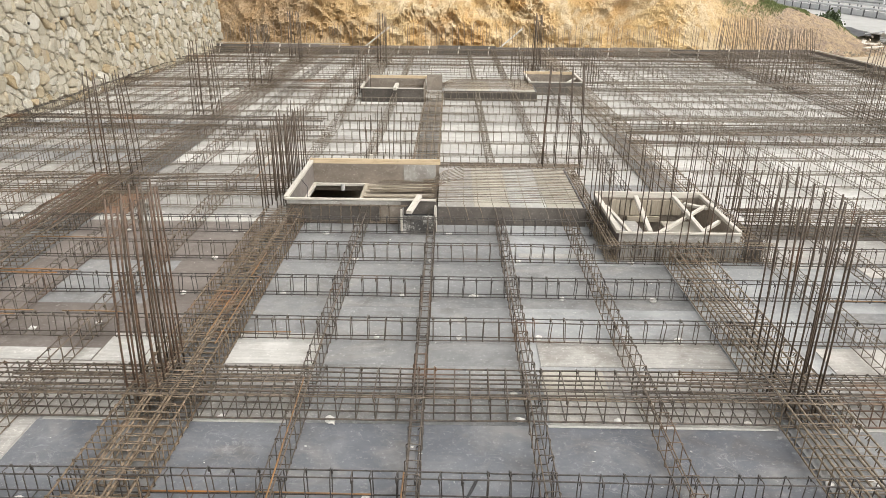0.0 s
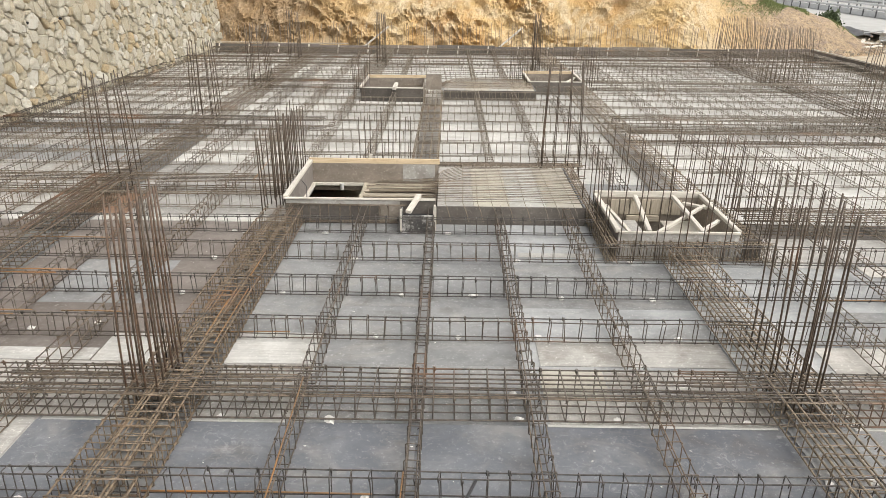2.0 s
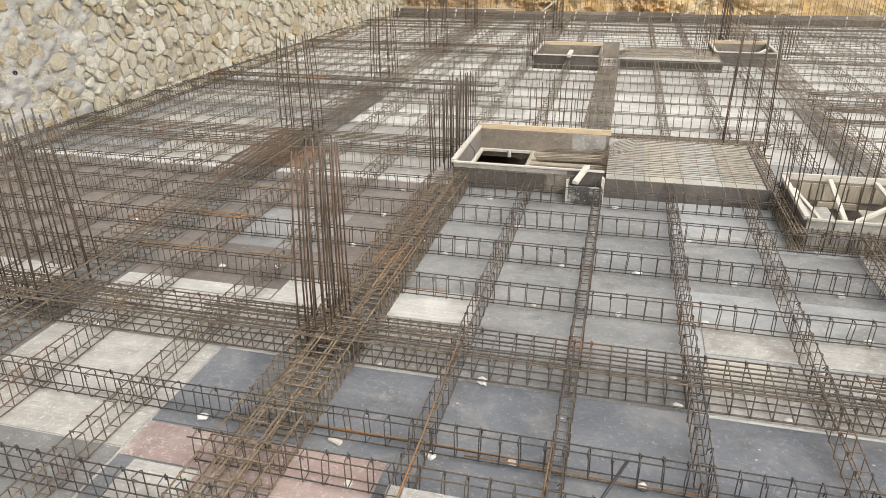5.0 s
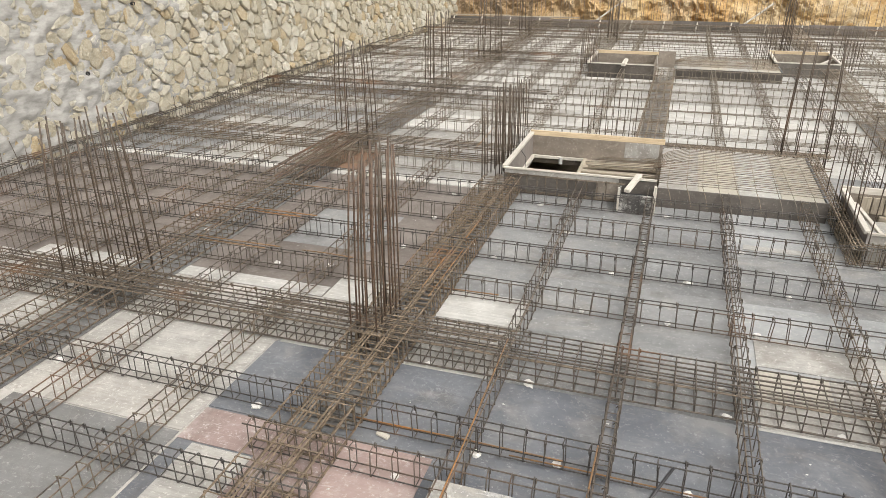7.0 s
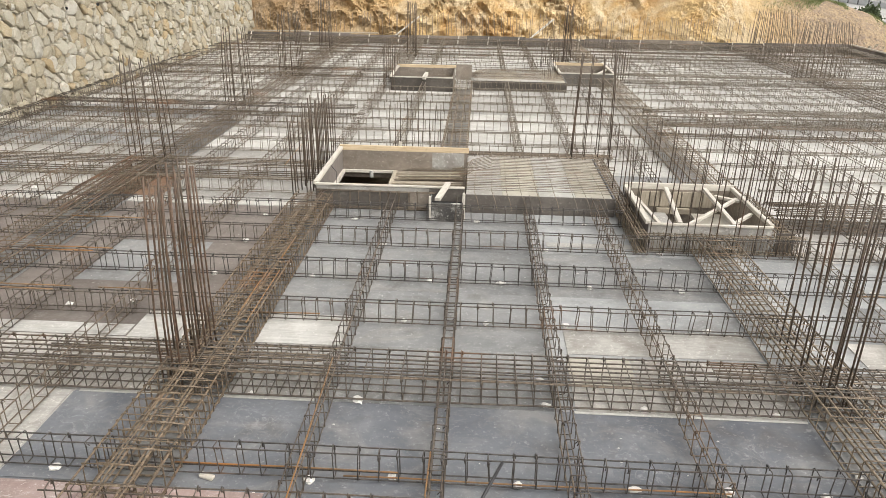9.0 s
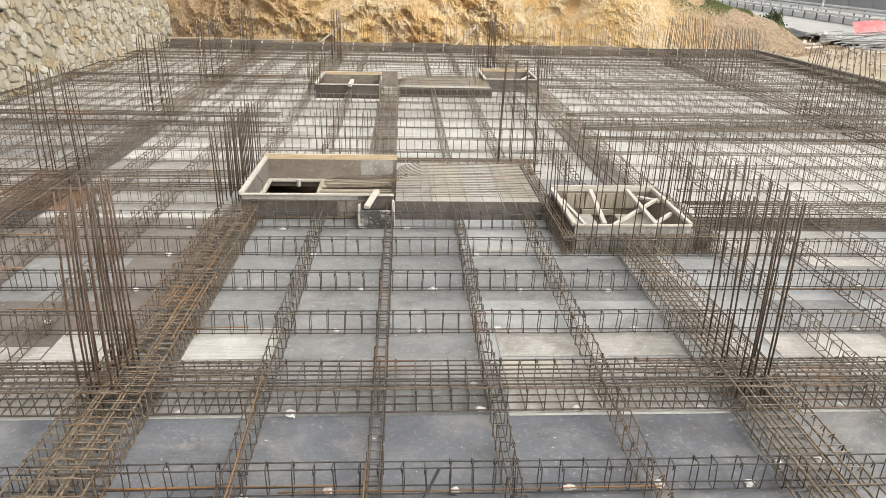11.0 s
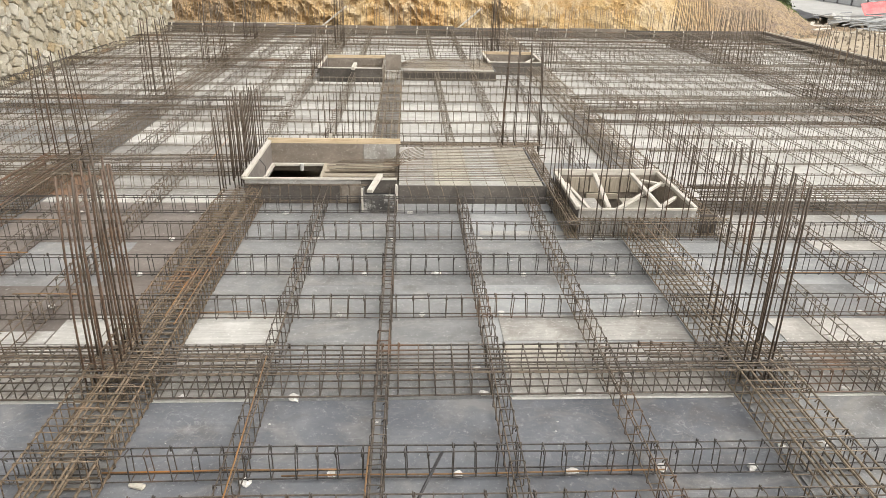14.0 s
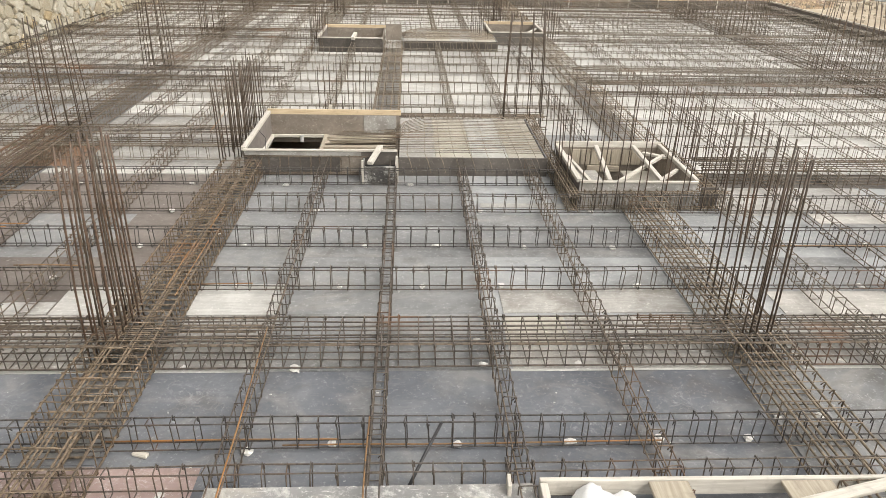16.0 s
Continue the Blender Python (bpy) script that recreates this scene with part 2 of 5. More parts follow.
LEAF = plain_mat("bush_leaves", (0.05, 0.075, 0.035), (0.11, 0.145, 0.07), 12.0, 0.8, 0.2)
WEED = plain_mat("weeds", (0.13, 0.165, 0.065), (0.25, 0.3, 0.12), 12.0, 0.9, 0.3)


def earth_mat():
    m, n, l, p = nodes_of("bank_earth")
    pos = n.new("ShaderNodeNewGeometry").outputs["Position"]
    a = noise_tex(n, l, 0.16, 4, 0.6, pos, None, 0.8)
    warp = noise_tex(n, l, 1.6, 5, 0.7, pos)
    c = noise_tex(n, l, 9.0, 9, 0.78, pos, (1.3, 1.0, 0.75), 0.3)
    vadd = n.new("ShaderNodeVectorMath")
    vadd.operation = "ADD"
    l.new(pos, vadd.inputs[0])
    l.new(warp, vadd.inputs[1])
    vor = n.new("ShaderNodeTexVoronoi")
    vor.inputs["Scale"].default_value = 2.6
    l.new(vadd.outputs[0], vor.inputs["Vector"])
    rock = n.new("ShaderNodeSeparateColor")
    l.new(vor.outputs["Color"], rock.inputs[0])
    edge = n.new("ShaderNodeTexVoronoi")
    edge.feature = "DISTANCE_TO_EDGE"
    edge.inputs["Scale"].default_value = 2.6
    l.new(vadd.outputs[0], edge.inputs["Vector"])
    ochre = ramp(n, l, a, [(0.34, (0.42, 0.255, 0.11)), (0.45, (0.5, 0.32, 0.135)), (0.55, (0.6, 0.43, 0.21)), (0.66, (0.53, 0.325, 0.13))])
    stone = ramp(n, l, rock.outputs[0], [(0.0, (0.38, 0.26, 0.125)), (0.35, (0.55, 0.44, 0.275)), (0.7, (0.62, 0.52, 0.36)), (1.0, (0.46, 0.335, 0.18))])
    where = noise_tex(n, l, 0.34, 5, 0.62, pos, None, 0.7)
    rocky_fac = ramp(n, l, where, [(0.44, (0, 0, 0)), (0.56, (0.9, 0.9, 0.9))])
    base = mixc(n, l, rocky_fac, ochre, stone)
    crack = ramp(n, l, edge.outputs["Distance"], [(0.0, (0.5, 0.5, 0.5)), (0.03, (0, 0, 0))])
    crack = mixc(n, l, 1.0, crack, rocky_fac, "MULTIPLY")
    base = mixc(n, l, crack, base, (0.15, 0.09, 0.04))
    base = mixc(n, l, ramp(n, l, c, [(0.54, (0, 0, 0)), (0.66, (0.4, 0.4, 0.4))]), base, (0.3, 0.185, 0.085))
    base = mixc(n, l, ramp(n, l, warp, [(0.54, (0, 0, 0)), (0.62, (0.6, 0.6, 0.6))]), base, (0.62, 0.505, 0.33))
    # darker brown soil beside the stone wall, plain brown soil at the low end of the bank
    sep = n.new("ShaderNodeSeparateXYZ")
    l.new(pos, sep.inputs[0])
    mr = n.new("ShaderNodeMapRange")
    mr.inputs[1].default_value, mr.inputs[2].default_value = 11.5, 15.0
    l.new(sep.outputs[0], mr.inputs[0])
    ml = n.new("ShaderNodeMapRange")
    ml.inputs[1].default_value, ml.inputs[2].default_value = -2.0, -7.5
    l.new(sep.outputs[0], ml.inputs[0])
    brown = ramp(n, l, c, [(0.36, (0.36, 0.245, 0.14)), (0.5, (0.27, 0.18, 0.102)), (0.62, (0.15, 0.1, 0.06))])
    base = mixc(n, l, mixc(n, l, 1.0, ml.outputs[0], (0.75, 0.75, 0.75), "MULTIPLY"), base, brown)
    soil = ramp(n, l, c, [(0.36, (0.55, 0.42, 0.26)), (0.48, (0.42, 0.315, 0.2)), (0.58, (0.23, 0.17, 0.125))])
    soil = mixc(n, l, ramp(n, l, warp, [(0.48, (0, 0, 0)), (0.64, (0.7, 0.7, 0.7))]), soil, (0.23, 0.18, 0.15))
    base = mixc(n, l, mr.outputs[0], base, soil)
    l.new(base, p.inputs["Base Color"])
    p.inputs["Roughness"].default_value = 0.95
    bump(n, l, p, c, 0.9, 0.1)
    return m


EARTH = earth_mat()
SOIL = plain_mat("dusty_soil", (0.33, 0.27, 0.19), (0.5, 0.43, 0.33), 1.5, 0.95, 0.6)


# ---- mesh helpers ----
def mesh_of(name, verts, faces, mat, smooth=False):
    me = bpy.data.meshes.new(name)
    me.from_pydata([tuple(v) for v in verts], [], faces)
    me.materials.append(mat)
    if smooth:
        me.polygons.foreach_set("use_smooth", [True] * len(me.polygons))
    me.update()
    return me


def thing(name, at, label, category, group="", kind="", rz=0.0):
    ob = new(name)
    ob.empty_display_size = 0.1
    ob.matrix_world = pose(*at, 0, 0, rz)
    return tagged(ob, label, category, group, kind)


def part(name, me, parent, m=None, label="", kind=""):
    """A mesh as one part under a thing or a part; m is its pose within the parent."""
    ob = new(name, me)
    ob.parent = parent
    ob.matrix_basis = m if m is not None else Matrix.Identity(4)
    return tagged(ob, label, "", "", kind)


def sweep(pts, r, sides=5, caps=True):
    """A round bar along a line of points."""
    pts = [Vector(p) for p in pts]
    verts, faces = [], []
    last = None
    for i, p in enumerate(pts):
        d0 = (p - pts[i - 1]).normalized() if i else None
        d1 = (pts[i + 1] - p).normalized() if i + 1 < len(pts) else None
        t = ((d0 or d1) + (d1 or d0))
        t = t.normalized() if t.length > 1e-6 else (d1 or d0)
        if last is None:
            up = Vector((0, 1, 0)) if abs(t.y) < 0.9 else Vector((0, 0, 1))
        else:
            up = last
        side = t.cross(up).normalized()
        up = side.cross(t).normalized()
        last = up
        k = 1.0
        if d0 and d1:
            c = max(0.35, math.sqrt(max(0.0, (1 + d0.dot(d1)) / 2)))
            k = 1 / c
        for s in range(sides):
            a = 2 * math.pi * s / sides + math.pi / sides
            verts.append(p + side * (math.cos(a) * r * (k if abs(up.y) > 0.5 else 1)) + up * (math.sin(a) * r))
    n = len(pts)
    for i in range(n - 1):
        for s in range(sides):
            q = (s + 1) % sides
            faces.append((i * sides + s, i * sides + q, (i + 1) * sides + q, (i + 1) * sides + s))
    if caps:
        faces.append(tuple(range(sides - 1, -1, -1)))
        faces.append(tuple((n - 1) * sides + s for s in range(sides)))
    return verts, faces


def joined(chunks):
    verts, faces = [], []
    for v, f in chunks:
        o = len(verts)
        verts.extend(v)
        faces.extend(tuple(i + o for i in q) for q in f)
    return verts, faces


def box(x0, x1, y0, y1, z0, z1, b=0.004):
    """A board with small chamfers on all edges."""
    bm = bmesh.new()
    bmesh.ops.create_cube(bm, size=1.0)
    for v in bm.verts:
        v.co = Vector(((x0 + x1) / 2 + v.co.x * (x1 - x0), (y0 + y1) / 2 + v.co.y * (y1 - y0), (z0 + z1) / 2 + v.co.z * (z1 - z0)))
    b = min(b, 0.3 * min(x1 - x0, y1 - y0, z1 - z0))
    if b > 0:
        bmesh.ops.bevel(bm, geom=list(bm.edges), offset=b, segments=1, affect="EDGES")
    bm.verts.index_update()
    out = [v.co.copy() for v in bm.verts], [tuple(v.index for v in f.verts) for f in bm.faces]
    bm.free()
    return out


def board_between(a, b, w, h):
    """A sawn board of width w and height h from a to b: its mesh data along x, and its pose."""
    a, b = Vector(a), Vector(b)
    d = b - a
    x = d.normalized()
    up = Vector((0, 0, 1)) if abs(x.z) < 0.95 else Vector((0, 1, 0))
    y = up.cross(x).normalized()
    z = x.cross(y)
    m = Matrix((x, y, z)).transposed().to_4x4()
    m.translation = a
    return box(0, d.length, -w / 2, w / 2, -h / 2, h / 2), m


# ---- plan ----
WALL_X, EAST_X, NORTH_Y, SOUTH_Y = -10.55, 15.4, 30.85, -3.0
Z0, Z1 = 0.035, 0.275          # bottom and top of the cages
OPENINGS = [(-2.45, -0.15, 9.84, 12.0), (-0.15, 2.1, 9.86, 12.15), (2.24, 3.95, 8.56, 10.32),
            (-2.52, -0.68, 19.75, 22.0), (-0.15, 2.55, 20.1, 22.2), (2.4, 4.05, 21.2, 23.2)]
NEAR = (-7.2, 6.4, 1.5, 10.6)  # stretch whose stirrups are single pieces

# ---- ground, one sheet to the horizon, sunk below the deck ----
def ground_height(x, y):
    inside = (-11.5 < x < 15.95) and (-8 < y < 31.6)
    if inside:
        return -3.3
    h = 0.1 if x > 15.9 else 2.5
    if y > 31 and x < 24:
        h = -0.4 if y < 36 else 1.0
    if x > 15.9 and y <= 44:
        h = 0.05 + 0.25 * noise.noise((x * 0.3, y * 0.3, 2.0)) + 0.1 * noise.noise((x * 1.3, y * 1.3, 5.0))
    if y < -8:
        h = 0.5
    d = math.hypot(x, y)
    if d > 42:
        h = -0.35 + max(0.0, d - 120) * 0.004
    return h


gx = [-2500, -900, -400, -180, -90, -60, -40, -25, -16, -12, -11.4] + [-9 + 3 * i for i in range(9)] + [15.9, 16.0, 17.0, 18.0] + [19 + 1.0 * i for i in range(24)] + [46, 52, 60, 75, 100, 180, 400, 900, 2500]
gy = [-2500, -900, -400, -180, -90, -40, -20, -9, -7.9] + [-4 + 4 * i for i in range(9)] + [31.5, 31.7, 33] + [34 + 1.0 * i for i in range(14)] + [50, 56, 64, 75, 95, 130, 200, 400, 900, 2500]
gv = [(x, y, ground_height(x, y)) for y in gy for x in gx]
gf = [(j * len(gx) + i, j * len(gx) + i + 1, (j + 1) * len(gx) + i + 1, (j + 1) * len(gx) + i) for j in range(len(gy) - 1) for i in range(len(gx) - 1)]
ground = new("ground", mesh_of("ground", gv, gf, SOIL, True))
tagged(ground, "dusty pale brown soil around the building pit", "ground", "", "structure")

# ---- excavated bank behind the deck ----
CREST = [(-99, 7.0), (10.2, 7.0), (12.2, 3.4), (13.9, 2.55), (15.0, 2.2), (16.5, 1.78), (17.5, 1.58), (18.7, 1.22), (19.5, 0.75), (20.1, 0.4), (21.5, 0.0), (99, 0.0)]


def crest(x):
    """Height of the bank's top edge along the pit."""
    for (a, za), (b, zb) in zip(CREST, CREST[1:]):
        if x <= b:
            return za + (zb - za) * (x - a) / (b - a)
    return 0.0


def ridge(w, seed):
    """Sharp-edged folds, as broken rock has."""
    return 1.0 - 2.2 * abs(noise.noise(w + Vector((seed, 0, seed * 0.7))))


def rocky(x, z):
    """How far the rock face stands out: slanting broken beds with smaller chips on them."""
    n1 = noise.fractal(Vector((x * 0.35, 1.0, z * 0.5)), 0.9, 2.1, 4)
    w = Vector((x * 0.95 + z * 0.6 + 0.3 * n1, 0.2 * n1, z * 1.05 - x * 0.4 + 0.3 * n1))
    chips = 0.26 * ridge(w * 5.5, 9.0) + 0.15 * ridge(w * 11.0, 2.0)
    rough = 0.5 + 0.5 * max(-0.6, min(1.0, 2.2 * noise.noise((x * 0.45, 5.0, z * 0.6))))
    return 0.5 * n1 + 0.42 * ridge(w * 1.1, 0.0) + rough * (0.3 * ridge(w * 2.6, 4.0) + chips)


bx = [-12.5 + 0.055 * i for i in range(648)]
rows_up = 112
bv, bf = [], []
for j in range(rows_up + 1):
    v = (j / rows_up) ** 1.5
    for x in bx:
        top = crest(x) + 0.12 * noise.noise((x * 0.8, 0.0, 7.0)) * min(1.0, crest(x))
        s = min(1.0, max(0.0, (x - 11.5) / 6.0))
        s = s * s * (3 - 2 * s)
        bend = max(0.0, x - 15)
        z = (1 - s) * (-1.2 + (top + 1.2) * v) + s * (-0.5 + (top + 0.5) * (1 - (1 - v) ** 1.5))
        y = 32.2 - 0.12 * bend + (4.2 + 0.35 * bend) * ((1 - s) * v ** 1.15 + s * v) + 0.9 * math.sin(min(x, 15) * 0.35)
        k = rocky(x, z) * (0.75 if x < -7 else 1.25 if x < 4 else max(0.35, 1.25 - (x - 4) / 5))
        y -= 0.5 * k * min(1.0, 4 * v + 0.25)
        z += 0.1 * k * min(1.0, crest(x))
        bv.append((x + 0.03 * noise.noise((x * 9, z * 9, 3.0)), max(y, 31.4), z + 0.03 * noise.noise((x * 9, z * 9, 6.0))))
nb = len(bx)
for j in range(rows_up):
    for i in range(nb - 1):
        bf.append((j * nb + i, j * nb + i + 1, (j + 1) * nb + i + 1, (j + 1) * nb + i))
bank = new("earth_bank", mesh_of("earth_bank", bv, bf, EARTH))
tagged(bank, "excavated bank of ochre rock and brown earth", "earth bank", "", "structure")

# back of the bank, falling away towards the road
kv = []
for j in range(5):
    for x in bx[::6]:
        y0 = 36.2 if x < 15 else 36.0 + 0.23 * (x - 15)
        z = crest(x) * (1 - 0.22 * j) - 0.15 + 0.2 * noise.noise((x * 0.7, j * 1.3, 1.0))
        kv.append((x, y0 + 0.1 + 1.7 * j, max(-0.4, z)))
nk = len(bx[::6])
kf = [(j * nk + i, j * nk + i + 1, (j + 1) * nk + i + 1, (j + 1) * nk + i) for j in range(4) for i in range(nk - 1)]
bank_back = new("earth_bank_top", mesh_of("earth_bank_top", kv, kf, SOIL, True))
tagged(bank_back, "brown soil on top of the bank", "earth bank", "", "structure")

# loose rocks at the foot of the bank
rng = random.Random(5)


def lump(r, seed, flat=0.7):
    bm = bmesh.new()
    bmesh.ops.create_icosphere(bm, subdivisions=2, radius=r)
    for v in bm.verts:
        q = v.co.normalized()
        k = 0.75 + 0.5 * noise.noise(q * 1.3 + Vector((seed * 3.1, 0, 0))) + 0.15 * noise.noise(q * 4 + Vector((0, seed * 1.7, 0)))
        v.co = Vector((v.co.x * k, v.co.y * k, v.co.z * k * flat))
    bm.verts.index_update()
    out = [v.co.copy() for v in bm.verts], [tuple(v.index for v in f.verts) for f in bm.faces]
    bm.free()
    return out


ROCK_MESHES = [mesh_of("rock", *lump(0.3, i), EARTH) for i in range(5)]
for i in range(26):
    x = rng.uniform(-9.5, 13)
    rock = new("rock", rng.choice(ROCK_MESHES))
    s = rng.uniform(0.5, 1.5)
    rock.matrix_world = Matrix.LocRotScale((x, rng.uniform(31.5, 32.2), rng.uniform(-0.5, 0.3)), Euler((rng.uniform(0, 6), 0, rng.uniform(0, 6))), (s, s, s))
    tagged(rock, "fallen ochre rock at the foot of the bank", "rock", "fallen rocks")

# weeds on the bank's top edge
wv, wf = [], []
first = next(i for i, x in enumerate(bx) if x > 12.5)
last = next(i for i, x in enumerate(bx) if x > 19.6)
for i in range(16000):
    up = 1.0 - abs(rng.gauss(0, 0.1))
    x, y0, z = bv[max(int(rows_up * 0.5), int(rows_up * up)) * nb + rng.randrange(first, last)]
    dense = noise.noise((x * 0.6, z * 0.9, 0.0)) + 1.2 * (up - 0.93)
    if dense < -0.12:
        continue
    y0 += rng.uniform(-0.1, 0.6) * (up > 0.97)
    z -= 0.02
    a, hgt, wd = rng.uniform(0, 6.28), rng.uniform(0.04, 0.12) * (1.0 + max(-0.3, dense)), rng.uniform(0.006, 0.018)
    dx, dy = math.cos(a) * wd, math.sin(a) * wd
    lx, ly = rng.uniform(-0.05, 0.05), rng.uniform(-0.05, 0.05)
    o = len(wv)
    wv += [(x - dx, y0 - dy, z), (x + dx, y0 + dy, z), (x + lx + dx * 0.6, y0 + ly + dy * 0.6, z + hgt * 0.7), (x + lx * 1.6, y0 + ly * 1.6, z + hgt)]
    wf += [(o, o + 1, o + 2), (o, o + 2, o + 3)]
weeds = new("weeds", mesh_of("weeds", wv, wf, WEED))
tagged(weeds, "green weeds on top of the bank", "weeds", "", "stuff")
# bush at the end of the bank
bush = thing("bush", (19.2, 37.3, 0.6), "dark green bush at the end of the bank", "bush")
lv, lf = [], []
for i in range(2600):
    d = Vector((rng.gauss(0, 1), rng.gauss(0, 1), rng.gauss(0, 1))).normalized()
    k = rng.uniform(0.35, 1.0) * (0.75 + 0.5 * noise.noise(d * 1.8))
    p = Vector((d.x * 0.85 * k, d.y * 0.7 * k, 0.45 + d.z * 0.7 * k))
    a, b2 = Vector((rng.gauss(0, 1), rng.gauss(0, 1), rng.gauss(0, 1))).normalized() * 0.09, Vector((rng.gauss(0, 1), rng.gauss(0, 1), rng.gauss(0, 1))).normalized() * 0.06
    o = len(lv)
    lv += [p, p + a + b2, p + a * 1.9, p + a - b2]
    lf.append((o, o + 1, o + 2, o + 3))
part("leaves", mesh_of("leaves", lv, lf, LEAF), bush)
part("stem", mesh_of("stem", *joined([sweep([(0, 0, -0.4), (0.1 * i, 0.05 * i, 0.1), (0.2 * i, 0.1 * i, 0.4)], 0.025) for i in (-1, 0, 1, 2)]), TIMBER_GREY), bush)

# ---- road with barriers beyond the site ----
RD = Vector((0.06, 1.0, 0)).normalized()       # along the road
RS = Vector((1.0, -0.06, 0))                   # across it, away from the site


def road_strip(name, s0, s1, z, mat, label, thick=0.08):
    vs, fs = [], []
    for i in range(30):
        p = Vector((22.5, 12, 0)) + RD * (i * 6)
        for s in (s0, s1):
            vs.append(p + RS * s + Vector((0, 0, z)))
        for s in (s0, s1):
            vs.append(p + RS * s + Vector((0, 0, z - thick)))
    for i in range(29):
        o = i * 4
        fs += [(o, o + 1, o + 5, o + 4), (o + 2, o, o + 4, o + 6), (o + 1, o + 3, o + 7, o + 5)]
    ob = new(name, mesh_of(name, vs, fs, mat))
    return tagged(ob, label, "road", "", "structure")


road_strip("road", 0.3, 30.0, 0.16, ROADTOP, "pale grey concrete road beyond the site")
barrier = thing("road_barrier", (31.0, 40, 0.16), "pale grey concrete barrier with dark posts along the road", "barrier", rz=-math.degrees(math.atan2(0.06, 1.0)))
part("wall", mesh_of("barrier_wall", *box(-0.1, 0.15, -25, 60, 0.0, 0.44, 0.03), BARRIER), barrier)
RAIL = mesh_of("guard_rail", *box(-0.06, 0.06, -25, 60, 0.0, 0.16, 0.03), BARRIER)
for z, off in ((0.5, -0.02), (0.76, 0.5)):
    part("rail", RAIL, barrier, pose(off, 0, z))
POST = mesh_of("barrier_post", *box(-0.04, 0.04, -0.05, 0.05, 0.0, 0.52, 0.008), POST_DARK)
for i in range(43):
    part("post", POST, barrier, pose(-0.13, -25 + 2.0 * i, 0))
    part("post", POST, barrier, pose(0.54, -25 + 2.0 * i, 0.28))
rail_far = thing("guard_rail", (37.5, 40, 0.16), "pale steel guard rail between the lanes of the road", "guard rail", rz=-math.degrees(math.atan2(0.06, 1.0)))
part("rail", RAIL, rail_far, pose(0, 0, 0.55))
for i in range(22):
    part("post", POST, rail_far, pose(0.1, -24 + 4.0 * i, 0.0))
noise_wall = thing("noise_wall", (46.0, 60, 0.1), "dark grey noise wall on the far side of the road", "wall")
for i in range(26):
    part("panel", mesh_of("noise_panel", *box(-0.1, 0.1, 0.03, 3.97, 0, 3.4, 0.02), FENCE_GREY) if i == 0 else bpy.data.meshes["noise_panel"], noise_wall, pose(0, -50 + 4 * i, 0))
lamp_post = thing("street_lamp", (38.5, 66, 0.1), "slim grey street lamp post beside the road", "street lamp")
part("pole", mesh_of("lamp_pole", *sweep([(0, 0, 0), (0, 0, 4), (0, 0, 8)], 0.08, 8), BARRIER), lamp_post)
part("arm", mesh_of("lamp_arm", *sweep([(0, 0, 8), (-0.5, 0, 8.5), (-1.6, 0, 8.7)], 0.05, 6), BARRIER), lamp_post)
part("head", mesh_of("lamp_head", *box(-2.3, -1.6, -0.12, 0.12, 8.62, 8.78, 0.03), FENCE_GREY), lamp_post)

# debris beside the deck
PLANK_D = [mesh_of("plank", *box(0, lng, -0.08, 0.08, 0, 0.04, 0.004), mt) for lng, mt in ((2.4, TIMBER_PALE), (3.2, TIMBER_GREY), (1.6, TIMBER_PALE), (2.8, TIMBER_GREY))]
for i in range(34):
    px, py = rng.uniform(17.0, 24.5), rng.uniform(20, 36)
    ob = new("plank", rng.choice(PLANK_D))
    ob.matrix_world = pose(px, py, 0.32 + 0.12 * rng.random(), rng.uniform(-4, 4), rng.uniform(-6, 6), rng.uniform(-40, 60))
    tagged(ob, "loose sawn plank lying on the soil", "plank", "loose planks")
PIPE_D = mesh_of("steel_pipe", *sweep([(0, 0, 0), (1.5, 0, 0.02), (3.2, 0, 0)], 0.03, 7), FENCE_GREY)
for i in range(40):
    ob = new("steel_prop", PIPE_D)
    ob.matrix_world = pose(rng.uniform(20.6, 24.5), rng.uniform(31.5, 37.5), 0.28 + 0.45 * rng.random(), 0, rng.uniform(-8, 8), rng.uniform(-35, 35))
    tagged(ob, "grey steel prop in a heap on the soil", "steel prop", "heap of props")
sv, sf = [], []
for j in range(9):
    for i in range(15):
        u, w2 = i / 14, j / 8
        sv.append((4.6 * u, 0.6 * w2 + 0.1 * math.sin(7 * u) + 0.12 * noise.noise((u * 9, w2 * 4, 5.0)), 0.1 + (0.62 + 0.16 * math.sin(5 * u)) * w2 + 0.1 * noise.noise((u * 7, w2 * 3, 1.0))))
for j in range(8):
    for i in range(14):
        sf.append((j * 15 + i, j * 15 + i + 1, (j + 1) * 15 + i + 1, (j + 1) * 15 + i))
red = new("red_sheet", mesh_of("red_sheet", sv, sf, RED_SHEET, True))
red.matrix_world = pose(26.9, 41.9, 0.1, 0, 0, 6)
tagged(red, "red plastic sheet over a heap beside the road", "plastic sheet")
pit_sheet = new("black_sheet", mesh_of("black_sheet", [(6.2 * (i / 9), 1.1 * (j / 4) + 0.2 * noise.noise((i * 0.4, j, 3.0)), 0.12 * noise.noise((i * 0.7, j * 0.8, 9.0)) - 0.05 * j) for j in range(5) for i in range(10)],
                                            [(j * 10 + i, j * 10 + i + 1, (j + 1) * 10 + i + 1, (j + 1) * 10 + i) for j in range(4) for i in range(9)], BLACK_PLASTIC, True))
pit_sheet.matrix_world = pose(22.0, 37.6, 0.4, 8, 0, 74)
tagged(pit_sheet, "crumpled black plastic sheet on the slope", "plastic sheet")
